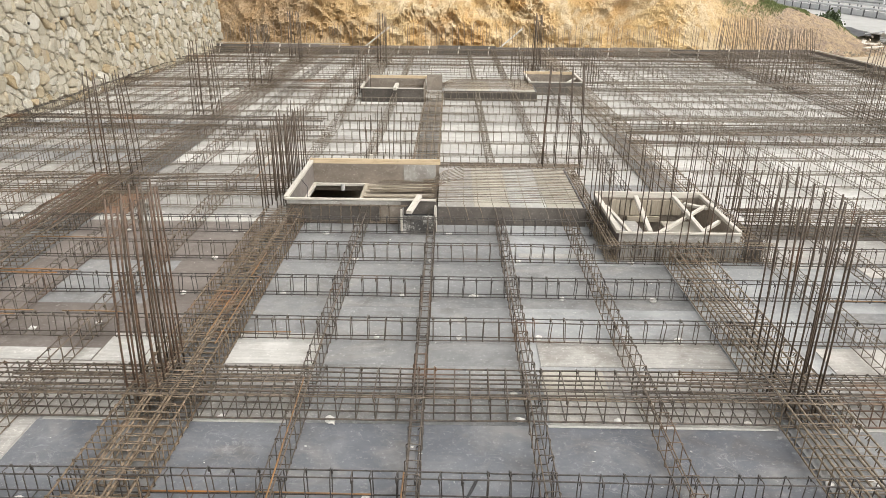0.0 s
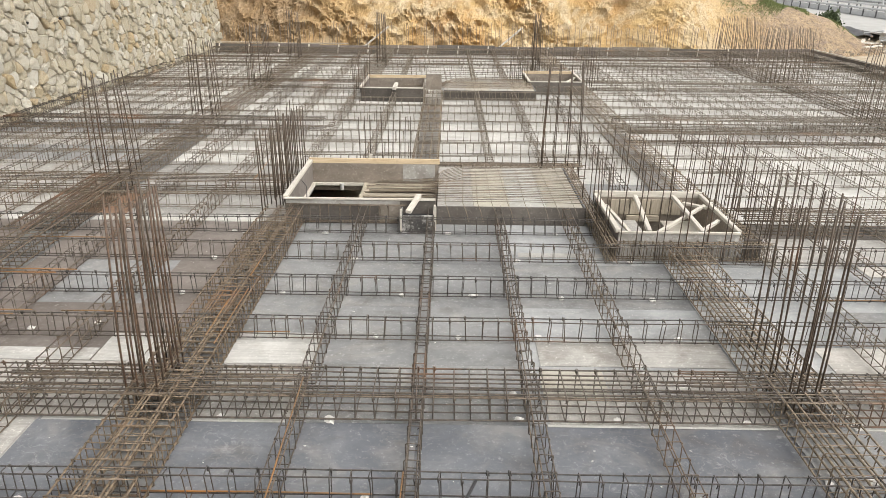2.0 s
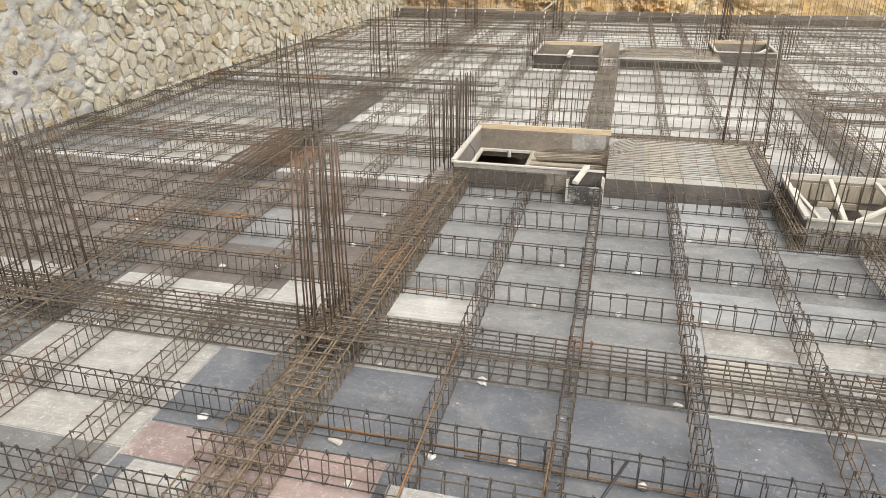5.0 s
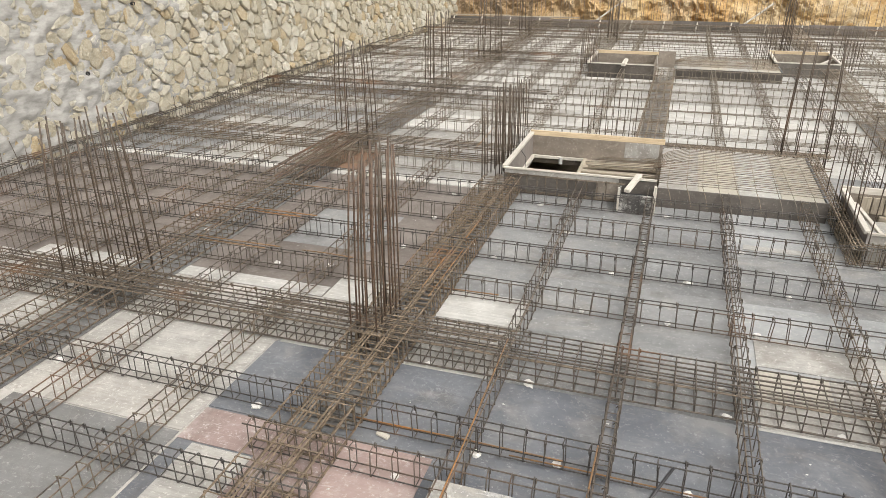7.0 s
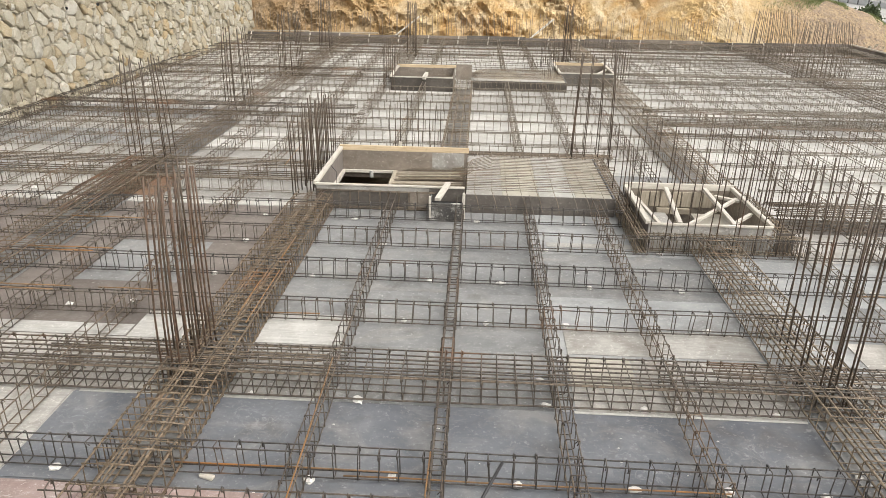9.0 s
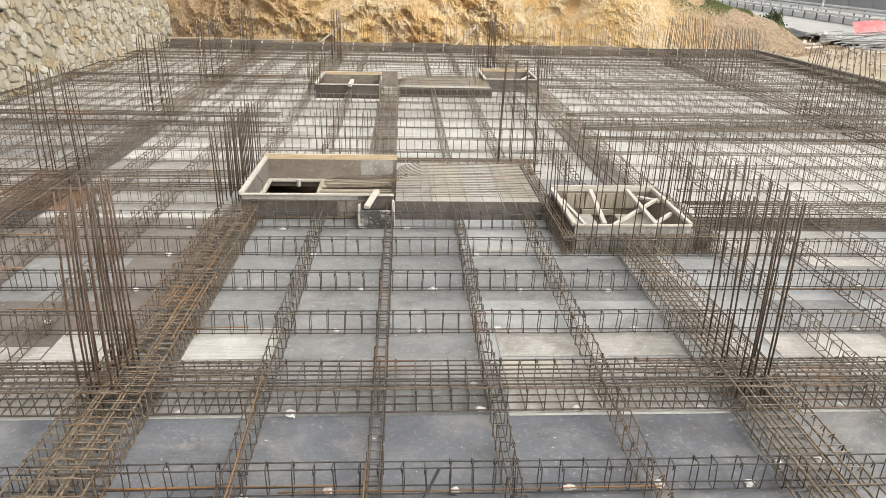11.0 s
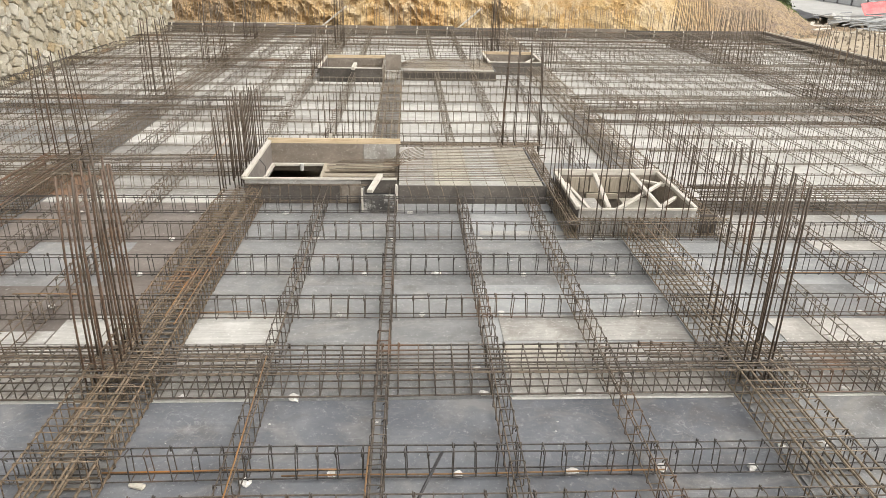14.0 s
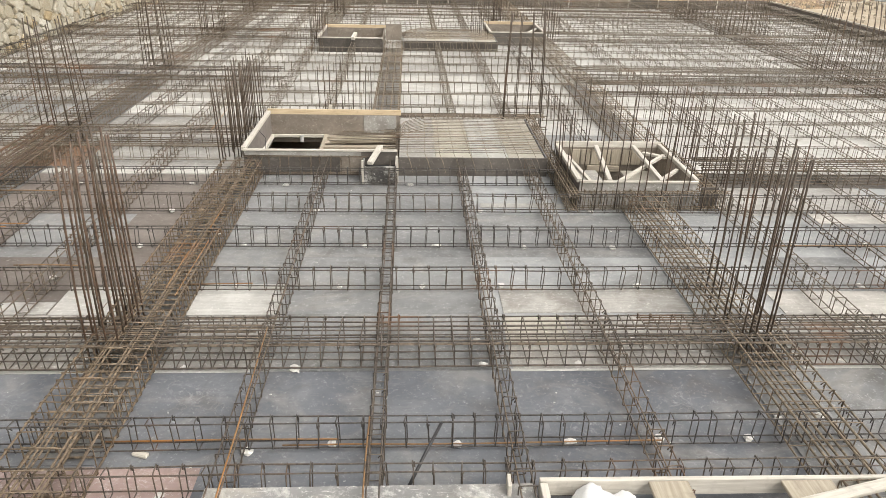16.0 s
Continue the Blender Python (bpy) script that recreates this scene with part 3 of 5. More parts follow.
stump = new("concrete_lump", mesh_of("concrete_lump", *lump(0.42, 8, 1.0), CONCRETE, False))
stump.matrix_world = pose(22.2, 37.0, 0.4, 0, 0, 20)
tagged(stump, "pale lump of broken concrete beside the pit", "rubble")

rubble_chunks = []
for i in range(260):
    rr = rng.uniform(0.025, 0.085)
    px, py = rng.uniform(16.3, 24.5), rng.uniform(20, 39)
    rv_, rf_ = box(-rr, rr, -rr * 0.7, rr * 0.7, -rr * 0.4, rr * 0.5, rr * 0.25)
    turn = Euler((rng.uniform(-0.5, 0.5), rng.uniform(-0.5, 0.5), rng.uniform(0, 6))).to_matrix()
    rubble_chunks.append(([turn @ v + Vector((px, py, 0.24 + 0.1 * rng.random())) for v in rv_], rf_))
rubble = new("rubble", mesh_of("rubble", *joined(rubble_chunks), TIMBER_GREY))
tagged(rubble, "broken pale concrete and timber scraps strewn on the soil", "rubble", "", "stuff")

# ---- stone retaining wall along the pit ----
def clip_cell(poly, nx, ny, c):
    out = []
    for i, a in enumerate(poly):
        b = poly[(i + 1) % len(poly)]
        da, db = a[0] * nx + a[1] * ny - c, b[0] * nx + b[1] * ny - c
        if da <= 0:
            out.append(a)
        if (da < 0 < db) or (db < 0 < da):
            t = da / (da - db)
            out.append((a[0] + t * (b[0] - a[0]), a[1] + t * (b[1] - a[1])))
    return out


wall_len, wall_h = 36.5, 6.0
stone_wall = thing("retaining_wall", (-10.66, -5.0, 0.0), "pale rubble stone retaining wall with rough mortar joints", "stone wall", "", "structure", rz=-0.9)
# local: y along the wall, z up, +x towards the deck
part("wall_core", mesh_of("wall_core", *box(-0.8, -0.008, 0, wall_len, -3.4, wall_h, 0.02), MORTAR), stone_wall)
srng = random.Random(11)
seeds = []            # place along the wall, height, reach of the stone
cell = 0.17
ny_, nz_ = int(wall_len / cell), int((wall_h + 0.4) / (cell * 0.85))
for j in range(nz_):
    for i in range(ny_):
        y, z = (i + 0.5 + 0.5 * (j % 2)) * cell, -0.4 + (j + 0.5) * cell * 0.85
        big = srng.random()
        if big < 0.46:
            continue
        seeds.append((y + srng.uniform(-0.5, 0.5) * cell, z + srng.uniform(-0.5, 0.5) * cell * 0.85, 0.02 + 0.21 * max(0.0, big - 0.68) / 0.32))
grid = {}
for k, (y, z, reach) in enumerate(seeds):
    grid.setdefault((int(y / cell), int(z / cell)), []).append(k)


def stone_data(k):
    """A rubble stone: a cell of a wall of mixed sizes, with chipped corners and a rough face."""
    y, z, reach = seeds[k]
    poly = [(y - 0.4, z - 0.32), (y + 0.4, z - 0.32), (y + 0.4, z + 0.32), (y - 0.4, z + 0.32)]
    ci, cj = int(y / cell), int(z / cell)
    for a in range(ci - 4, ci + 5):
        for b in range(cj - 4, cj + 5):
            for q in grid.get((a, b), ()):
                if q != k:
                    dy, dz = seeds[q][0] - y, seeds[q][1] - z
                    half = (seeds[q][0] ** 2 - y ** 2 + seeds[q][1] ** 2 - z ** 2 + reach ** 2 - seeds[q][2] ** 2) / 2
                    poly = clip_cell(poly, dy, dz, half)
                    if len(poly) < 3:
                        return None
    cy, cz = sum(p[0] for p in poly) / len(poly), sum(p[1] for p in poly) / len(poly)
    poly = [p for i, p in enumerate(poly) if math.hypot(p[0] - poly[i - 1][0], p[1] - poly[i - 1][1]) > 0.02]
    if len(poly) < 3:
        return None
    pts = []
    for i, p in enumerate(poly):
        q = poly[(i + 1) % len(poly)]
        long_edge = math.hypot(q[0] - p[0], q[1] - p[1]) > 0.07
        for t in (srng.uniform(0.1, 0.3), srng.uniform(0.7, 0.9)) if long_edge else (srng.uniform(0.3, 0.7),):
            pts.append((p[0] + (q[0] - p[0]) * t, p[1] + (q[1] - p[1]) * t))
    if len(pts) < 3:
        return None
    size = max(math.hypot(p[0] - cy, p[1] - cz) for p in pts)
    out = srng.uniform(0.012, 0.105) * (1.0 if y > 16.5 else 0.7)
    fit = 1.0 - srng.uniform(0.003, 0.026) / max(0.05, size)
    tilt_y, tilt_z = srng.gauss(0, 0.09), srng.gauss(-0.01, 0.1)
    verts, faces = [], []
    rings = ((1.0, -0.06), (0.98, out * 0.45), (0.9, out * 0.92), (0.55, out * 1.05))
    jit = [(srng.uniform(-0.01, 0.01), srng.uniform(-0.01, 0.01)) for _ in pts]
    for s, d in rings:
        rough = 0.003 if d < 0 else 0.007
        for (py, pz), (jy, jz) in zip(pts, jit):
            s2 = s * fit
            ly, lz = (py - cy) * s2 + jy + srng.uniform(-rough, rough), (pz - cz) * s2 + jz + srng.uniform(-rough, rough)
            verts.append((d + (tilt_y * ly + tilt_z * lz if d > 0 else 0) + srng.uniform(-rough, rough) * 1.3, ly, lz))
    n = len(pts)
    for r in range(len(rings) - 1):
        for i in range(n):
            q = (i + 1) % n
            faces.append((r * n + i, r * n + q, (r + 1) * n + q, (r + 1) * n + i))
    faces.append(tuple((len(rings) - 1) * n + i for i in range(n)))
    return (cy, cz), verts, faces


STONES = []           # kept for the end of the file: the nearest are single pieces
far_chunks = []
for k in range(len(seeds)):
    if seeds[k][0] < 6.5:
        continue
    d = stone_data(k)
    if d is None:
        continue
    (cy, cz), verts, faces = d
    if 14.0 < cy < 25.5 and 0.2 < cz < 3.4 and len(STONES) < 300 and srng.random() < 0.3:
        STONES.append((cy, cz, verts, faces))
    else:
        far_chunks.append(([(v[0], v[1] + cy, v[2] + cz) for v in verts], faces))
part("stone_run", mesh_of("wall_stones", *joined(far_chunks), STONE), stone_wall, None, "", "stuff")
# rough plaster smeared over the stones
rv = []
COAT_N, COAT_M = 190, 84
for j in range(COAT_M):
    for i in range(COAT_N):
        y, z = 8.0 + 0.062 * i, -0.1 + 0.06 * j
        m2 = 0.7 * noise.noise((y * 1.1, z * 1.4, 4.0)) - 0.2 * (y - 16.5) + 0.12 * noise.noise((y * 3.1, z * 3.1, 8.0))
        rough = 0.06 * noise.noise((y * 2.6, z * 4.5, 0.0)) + 0.05 * noise.noise((y * 5, z * 9, 0.0)) + 0.035 * noise.noise((y * 11, z * 17, 3.0)) + 0.02 * noise.noise((y * 21, z * 27, 6.0))
        rv.append((0.03 + 0.075 * max(-1.2, min(0.3, m2)) + rough, y, z))
part("plaster_coat", mesh_of("plaster_coat", rv, [(j * COAT_N + i, j * COAT_N + i + 1, (j + 1) * COAT_N + i + 1, (j + 1) * COAT_N + i) for j in range(COAT_M - 1) for i in range(COAT_N - 1)], PLASTER, True), stone_wall)
PIPE_W = mesh_of("drain_pipe", *joined([sweep([(-0.1, 0, 0), (0.05, 0, -0.01)], 0.036, 10, False), sweep([(-0.1, 0, 0), (0.05, 0, -0.01)], 0.03, 10, False)]), BLACK_PLASTIC)
for y, z in ((15.15, 1.35), (16.6, 2.45), (18.6, 2.75), (22.6, 2.2), (24.1, 2.2), (26.6, 2.2), (30.6, 2.3)):
    part("drain_pipe", PIPE_W, stone_wall, pose(0.04, y, z))
slab_stones = random.Random(3)
for i in range(14):
    ob = new("stone", mesh_of("loose_stone", *lump(0.16, 20 + i, 0.6), STONE))
    ob.matrix_world = pose(-10.35 + 0.1 * slab_stones.random(), 13 + 1.2 * i + slab_stones.random(), 0.1, 0, 0, 40 * i)
    tagged(ob, "pale loose stone at the foot of the wall", "stone", "loose stones")

# ---- deck ----
deck = thing("floor", (0, 0, 0), "formwork deck of worn grey and pale plywood panels", "formwork deck", "", "structure")
# joists below the panels, broken at the shafts
def deck_rects():
    """Deck area without the openings, as rectangles."""
    ys = sorted({SOUTH_Y, NORTH_Y} | {v for o in OPENINGS for v in o[2:]})
    out = []
    for y0, y1 in zip(ys, ys[1:]):
        cuts = sorted((o[0], o[1]) for o in OPENINGS if o[2] < (y0 + y1) / 2 < o[3])
        x = WALL_X
        for a, b in cuts:
            if a > x + 0.01:
                out.append((x, a, y0, y1))
            x = b
        out.append((x, EAST_X, y0, y1))
    return out


part("bearers", mesh_of("deck_bearers", *joined([box(x0, x1, y0, y1, -0.16, -0.026, 0) for x0, x1, y0, y1 in deck_rects()]), TIMBER_GREY), deck)


# ---- reinforcement cages ----


def stirrup_pts(w, z0, z1, fine, hook=0.05, skew=0.0):
    """A closed stirrup in the plane across the cage, with two bent hook ends at one top corner."""
    a, b = -w / 2, w / 2
    if not fine:
        return [(0, a, z1), (0, a, z0), (0, b, z0), (0, b, z1), (0, a, z1)]
    r = 0.014
    pts = [(0.008, a + hook * 0.75, z1 - hook), (0.006, a + 0.006, z1 - 0.004)]
    for cy, cz, s in ((a, z1, 0), (a, z0, 1), (b, z0, 2), (b, z1, 3)):
        sy, sz = (1 if cy < 0 else -1), (1 if cz < (z0 + z1) / 2 else -1)
        one, two = (0, cy + sy * r, cz), (0, cy, cz + sz * r)
        if s == 0:
            pts += [two]
        elif s == 1:
            pts += [two, one]
        elif s == 2:
            pts += [one, two]
        else:
            pts += [two, one]
    pts += [(-0.008, a + 0.004, z1 + 0.003), (-0.008, a + hook * 0.4, z1 - hook * 1.2)]
    return [(x + skew * (z - z0), y, z) for x, y, z in pts]


STIRRUP_CACHE = {}


def stirrup_mesh(w, z0, z1, r, mat, variant, inner=False):
    key = (round(w, 3), z0, z1, r, mat.name, variant, inner)
    if key not in STIRRUP_CACHE:
        k = random.Random(variant * 7 + 1)
        pts = stirrup_pts(w + k.uniform(-0.006, 0.006), z0, z1 + k.uniform(-0.008, 0.006), True, k.uniform(0.03, 0.045), k.uniform(-0.03, 0.03))
        if variant % 2:
            pts = [(x, -y, z) for x, y, z in pts]
        loops = [sweep(pts, r, 5)]
        if inner:
            off = (0.1 + 0.05 * k.random()) * w * (1 if variant % 2 else -1)
            loops.append(sweep([(x + 2.1 * r, y + off, z) for x, y, z in stirrup_pts(w * 0.42, z0, z1, True, 0.03)], r, 5))
        STIRRUP_CACHE[key] = mesh_of("stirrup", *joined(loops), mat, True)
    return STIRRUP_CACHE[key]


def wavy(length, y, z, amp, step, k):
    n = max(2, int(length / step))
    return [(length * i / n, y + k.uniform(-amp, amp), z + k.uniform(-amp, amp)) for i in range(n + 1)]


def cage(name, axis, across, a, b, width, tops, bots, spacing, label, group, rb=0.006, rs=0.0048, z0=Z0, z1=Z1, mats=(STEEL,), dense=(), end_gap=0.05, category="rebar cage", inner=False, top_at=()):
    """A cage from a to b along axis, centred at across; dense: (from, to, spacing) stretches with closer stirrups."""
    length = b - a
    if length < 0.3:
        return
    k = random.Random(int(abs(across) * 1000) + int(abs(a) * 77) + len(name))
    at, rz = ((a, across, 0), 0) if axis == "x" else ((across, a, 0), 90)
    root = thing(name, at, label, category, group, rz=rz)
    mat = k.choice(mats)
    # long bars
    for n, z, margin in ((tops, z1 - rs - rb, 0.012), (bots, z0 + rs + rb, 0.012)):
        for i in range(n):
            y = -width / 2 + margin + (width - 2 * margin) * (i / (n - 1) if n > 1 else 0.5)
            y += k.uniform(-0.012, 0.012) if n > 3 else 0
            if top_at and z > 0.15:
                y = width * top_at[i]
            m = mat if k.random() < 0.7 else k.choice(mats)
            over = k.uniform(0, 0.12)
            pts = wavy(length + over, y, z, 0.006, 0.9, k)
            part("long_bar", mesh_of("long_bar", *sweep(pts, rb * (1.0 if n < 4 else k.choice((1.0, 1.2))), 6 if across < 14 or axis == "y" else 4), m, True), root)
    # stirrups
    lo, hi = (NEAR[0], NEAR[1]) if axis == "x" else (NEAR[2], NEAR[3])
    clo, chi = (NEAR[2], NEAR[3]) if axis == "x" else (NEAR[0], NEAR[1])
    near_line = clo < across < chi
    s = a + end_gap
    far = []
    count = 0
    while s < b - 0.03:
        step = spacing
        for d0, d1, ds in dense:
            if d0 < s < d1:
                step = ds
        u = s - a + k.uniform(-0.012, 0.012)
        if near_line and lo < s < hi and count < 290:
            me = stirrup_mesh(width, z0, z1, rs, mat, k.randrange(4), inner)
            wide = width > 0.3
            part("stirrup", me, root, pose(u, 0, 0, k.uniform(-0.8, 0.8), k.gauss(0, 1.0 if wide else 1.8), k.gauss(0, 0.8 if wide else 1.6)))
            count += 1
        else:
            tilt = k.uniform(-0.03, 0.03)
            far.append(sweep([(u + tilt * y + k.uniform(-0.006, 0.006), y, z) for _, y, z in stirrup_pts(width, z0, z1, False)], rs, 3, False))
        s += step * k.uniform(0.93, 1.07)
    if far:
        part("stirrup_run", mesh_of("stirrup_run", *joined(far), mat), root, None, "", "stuff")
    return root


def pieces(axis, across, a, b, half=0.06):
    """The stretches of a line that are clear of the openings."""
    out, p = [], a
    cuts = []
    for x0, x1, y0, y1 in OPENINGS:
        c0, c1, l0, l1 = (y0, y1, x0, x1) if axis == "x" else (x0, x1, y0, y1)
        if c0 - half < across < c1 + half and l1 > a and l0 < b:
            cuts.append((l0, l1))
    for l0, l1 in sorted(cuts):
        if l0 - 0.02 > p:
            out.append((p, l0 - 0.02))
        p = max(p, l1 + 0.02)
    if b > p:
        out.append((p, b))
    return out


RIB_MATS = (STEEL_MID, STEEL, STEEL_MID)
W, E, S, N = WALL_X + 0.12, EAST_X - 0.1, 1.2, NORTH_Y - 0.1
RIB_LABEL = "slim rusty brown rib cage with stirrups on the plywood deck"
BEAM_LABEL = "wide rusty brown beam cage with close stirrups on the deck"

# ribs running away from the camera
for x, a, b in [(-9.65, S, N), (-8.65, S, N), (-7.65, S, N), (-6.75, S, N), (-4.68, S, N), (-3.66, S, N),
                (-1.22, 2.3, 9.84), (-0.215, 2.3, 9.84), (0.775, 2.3, 9.9), (1.787, 2.3, 9.9),
                (-2.62, 12.4, 19.7), (-1.52, 12.5, N), (0.8, 12.5, N), (1.82, 12.5, N), (2.93, 10.6, N),
                (4.22, S, 8.9), (5.22, S, N), (6.25, S, N), (7.3, S, N), (8.3, S, N), (9.3, S, N),
                (12.0, S, N), (13.0, S, N), (14.0, S, N), (14.85, S, N)]:
    for p, q in pieces("y", x, a, b):
        cage("rib_cage", "y", x, p, q, 0.115, 2, 2, 0.185, RIB_LABEL, "ribs", mats=(STEEL_PALE_HAZE,) if x > 5.5 else (STEEL_MID, STEEL_PALE_HAZE) if x > 3.5 or p > 12 else RIB_MATS)

# ribs across
for y, a, b in [(3.02, W, -2.05), (3.5, -2.85, E), (3.985, W, E), (6.33, W, E), (7.35, W, E), (8.39, W, E), (9.37, W, 2.2), (10.42, W, -2.95), (10.55, 4.4, E), (11.9, 4.3, E),
                (12.85, W, E), (13.87, W, E), (14.93, W, 3.5), (15.3, W, -2.6), (15.97, -2.5, E), (16.96, W, E), (17.95, W, E), (18.95, W, E), (19.95, W, E), (20.95, W, E),
                (22.75, W, E), (23.75, W, E), (24.75, W, E), (25.7, W, E), (26.6, W, E), (28.2, W, E), (29.1, W, E), (30.0, W, E)]:
    for p, q in pieces("x", y, a, b):
        cage("rib_cage", "x", y, p, q, 0.105, 2, 2, 0.165, RIB_LABEL, "ribs", mats=(STEEL_GREY, STEEL, STEEL_GREY) if y < 10 else (STEEL_MID, STEEL_PALE_HAZE) if y < 16.5 else (STEEL_PALE_HAZE,))

# beams away from the camera: x from, x to, y from, y to
for x0, x1, a, b in [(-6.0, -5.35, S, N), (-2.69, -2.12, 1.6, 9.9), (2.845, 3.34, 1.6, 8.62), (3.52, 4.12, 10.35, N), (-0.66, -0.17, 12.2, 20.1), (-2.95, -2.35, 22.0, N), (10.4, 11.1, S, N),
                     (2.1, 2.25, 8.4, 12.4), (WALL_X + 0.1, WALL_X + 0.45, S, N), (EAST_X - 0.5, EAST_X - 0.12, S, N)]:
    near_pair = x0 in (-2.69, 2.845)
    for p, q in pieces("y", (x0 + x1) / 2, a, b):
        cage("beam_cage", "y", (x0 + x1) / 2, p, q, x1 - x0, 7 if x0 == -2.69 else 5 if near_pair else 4, 5 if near_pair else 4, 0.125 if x0 in (-6.0, 2.845) else 0.1 if p < 9 or x0 == 10.4 else 0.15, BEAM_LABEL, "beams", 0.0085, 0.0052,
             mats=(STEEL_BROWN,) if x0 in (2.845, 2.1, 3.52) else (STEEL_GREY, STEEL) if x0 < -10 else (STEEL_MID,) if x0 == -6.0 else (STEEL_TAN,) if p < 11 and x0 < 9 else (STEEL_BROWN, STEEL_PALE_HAZE) if a < 20 and x0 < 9 else (STEEL_MID,) if x0 == 10.4 else (STEEL_PALE_HAZE,),
             dense=((9.2, 11.4, 0.06),) if x0 == -6.0 else ((1.0, 3.75, 0.19),) if near_pair else (), inner=x0 == -2.69,
             top_at=(-0.47, -0.22, -0.17, 0.06, 0.12, 0.17, 0.47) if x0 == -2.69 else ())
# beams across
for y0, y1, a, b, dn in [(4.93, 5.41, W, E, ((-4.2, -1.25, 0.105), (-7.2, -5.0, 0.11), (1.6, 4.9, 0.105))), (11.0, 11.5, W, -2.6, ()), (9.44, 10.02, 4.3, E, ()), (12.18, 12.42, -2.4, 2.4, ()),
                         (15.85, 16.35, W, -2.9, ()), (16.3, 16.75, 3.9, E, ()), (14.95, 15.25, 3.9, E, ()), (21.55, 22.05, W, -2.55, ()), (21.7, 22.15, 4.1, E, ()), (27.15, 27.65, W, E, ()), (N - 0.45, N, W, E, ())]:
    cage("beam_cage", "x", (y0 + y1) / 2, a, b, y1 - y0, 7, 5, 0.165, BEAM_LABEL, "beams", 0.0074, 0.0056, mats=(STEEL, STEEL, STEEL_MID) if y0 < 8 else (STEEL_PALE_HAZE, STEEL_MID) if a > 3 else (STEEL_MID, STEEL), dense=dn)

cage("rib_cage", "x", 8.53, 2.15, 4.3, 0.1, 2, 2, 0.075, RIB_LABEL, "ribs", mats=(STEEL_BROWN,))

cage("rib_cage", "x", 9.79, -2.38, -0.7, 0.09, 2, 2, 0.15, "slim brown rib cage along the front of the shaft form", "ribs", z1=0.315, mats=(STEEL_MID,))

cage("beam_cage", "y", 4.08, 8.5, 10.4, 0.22, 4, 3, 0.085, "dense dark brown cage beside the shaft form", "beams", mats=(STEEL_BROWN,))

# extra short top bars over the columns
xrng = random.Random(8)
for cx, cy in ((-2.45, 5.17), (3.15, 5.17), (-5.68, 5.17)):
    for i in range(9):
        y = cy - 0.205 + 0.052 * i
        ln = xrng.uniform(1.0, 1.45)
        ob = new("lap_bar", mesh_of("lap_bar", *sweep(wavy(2 * ln, 0, 0, 0.004, 0.5, xrng), 0.0062, 6), xrng.choice((STEEL, STEEL_MID, STEEL_MID)), True))
        ob.matrix_world = pose(cx - ln + xrng.uniform(-0.2, 0.2), y, Z1 - 0.018 - 0.03 * (i % 4 == 3), 0, 0, xrng.uniform(-0.2, 0.2))
        tagged(ob, "brown steel lap bar tied into the beam cage", "rebar", "lap bars")
for i in range(9):
    ob = new("lap_bar", mesh_of("lap_bar", *sweep(wavy(xrng.uniform(1.6, 2.6) if i % 3 else 0.9, 0, 0, 0.006, 0.4, xrng), 0.009, 6), STEEL_RED, True))
    ob.matrix_world = pose(-5.97 + 0.07 * i, (8.9 if i % 3 else 9.9) + xrng.uniform(-0.5, 0.4), Z1 + 0.01, 0, 0, 90 + xrng.uniform(-1, 1))
    tagged(ob, "red-brown rusted lap bar lying on the beam cage", "rebar", "lap bars")
for x, y, ln, rz in ((-1.17, 2.6, 2.6, 91), (-5.4, 6.385, 1.15, 0), (-5.3, 6.3, 0.9, 0), (-3.95, 6.385, 0.65, 0), (-5.35, 7.405, 1.05, 0), (-5.2, 7.32, 0.7, 0), (-5.38, 8.44, 1.0, 0), (-2.4, 6.36, 0.8, 2), (-0.9, 3.955, 2.8, 0), (-2.2, 4.02, 1.7, 0), (-0.272, 2.7, 1.3, 90), (4.3, 7.3, 1.6, 0), (1.0, 3.5, 1.1, 0), (-3.2, 11.1, 1.4, 92), (-2.17, 5.75, 1.2, 90), (-2.3, 5.9, 0.8, 91), (-2.24, 7.3, 0.7, 90)):
    ob = new("lap_bar", mesh_of("lap_bar", *sweep(wavy(ln, 0, 0, 0.005, 0.4, xrng), 0.0065, 6), STEEL_RUST, True))
    ob.matrix_world = pose(x, y, Z1 + 0.006 if rz > 45 or x < -2.5 else Z0 + 0.03, 0, 0, rz)
    tagged(ob, "bright orange rusted bar tied onto the cage", "rebar", "rusted bars")

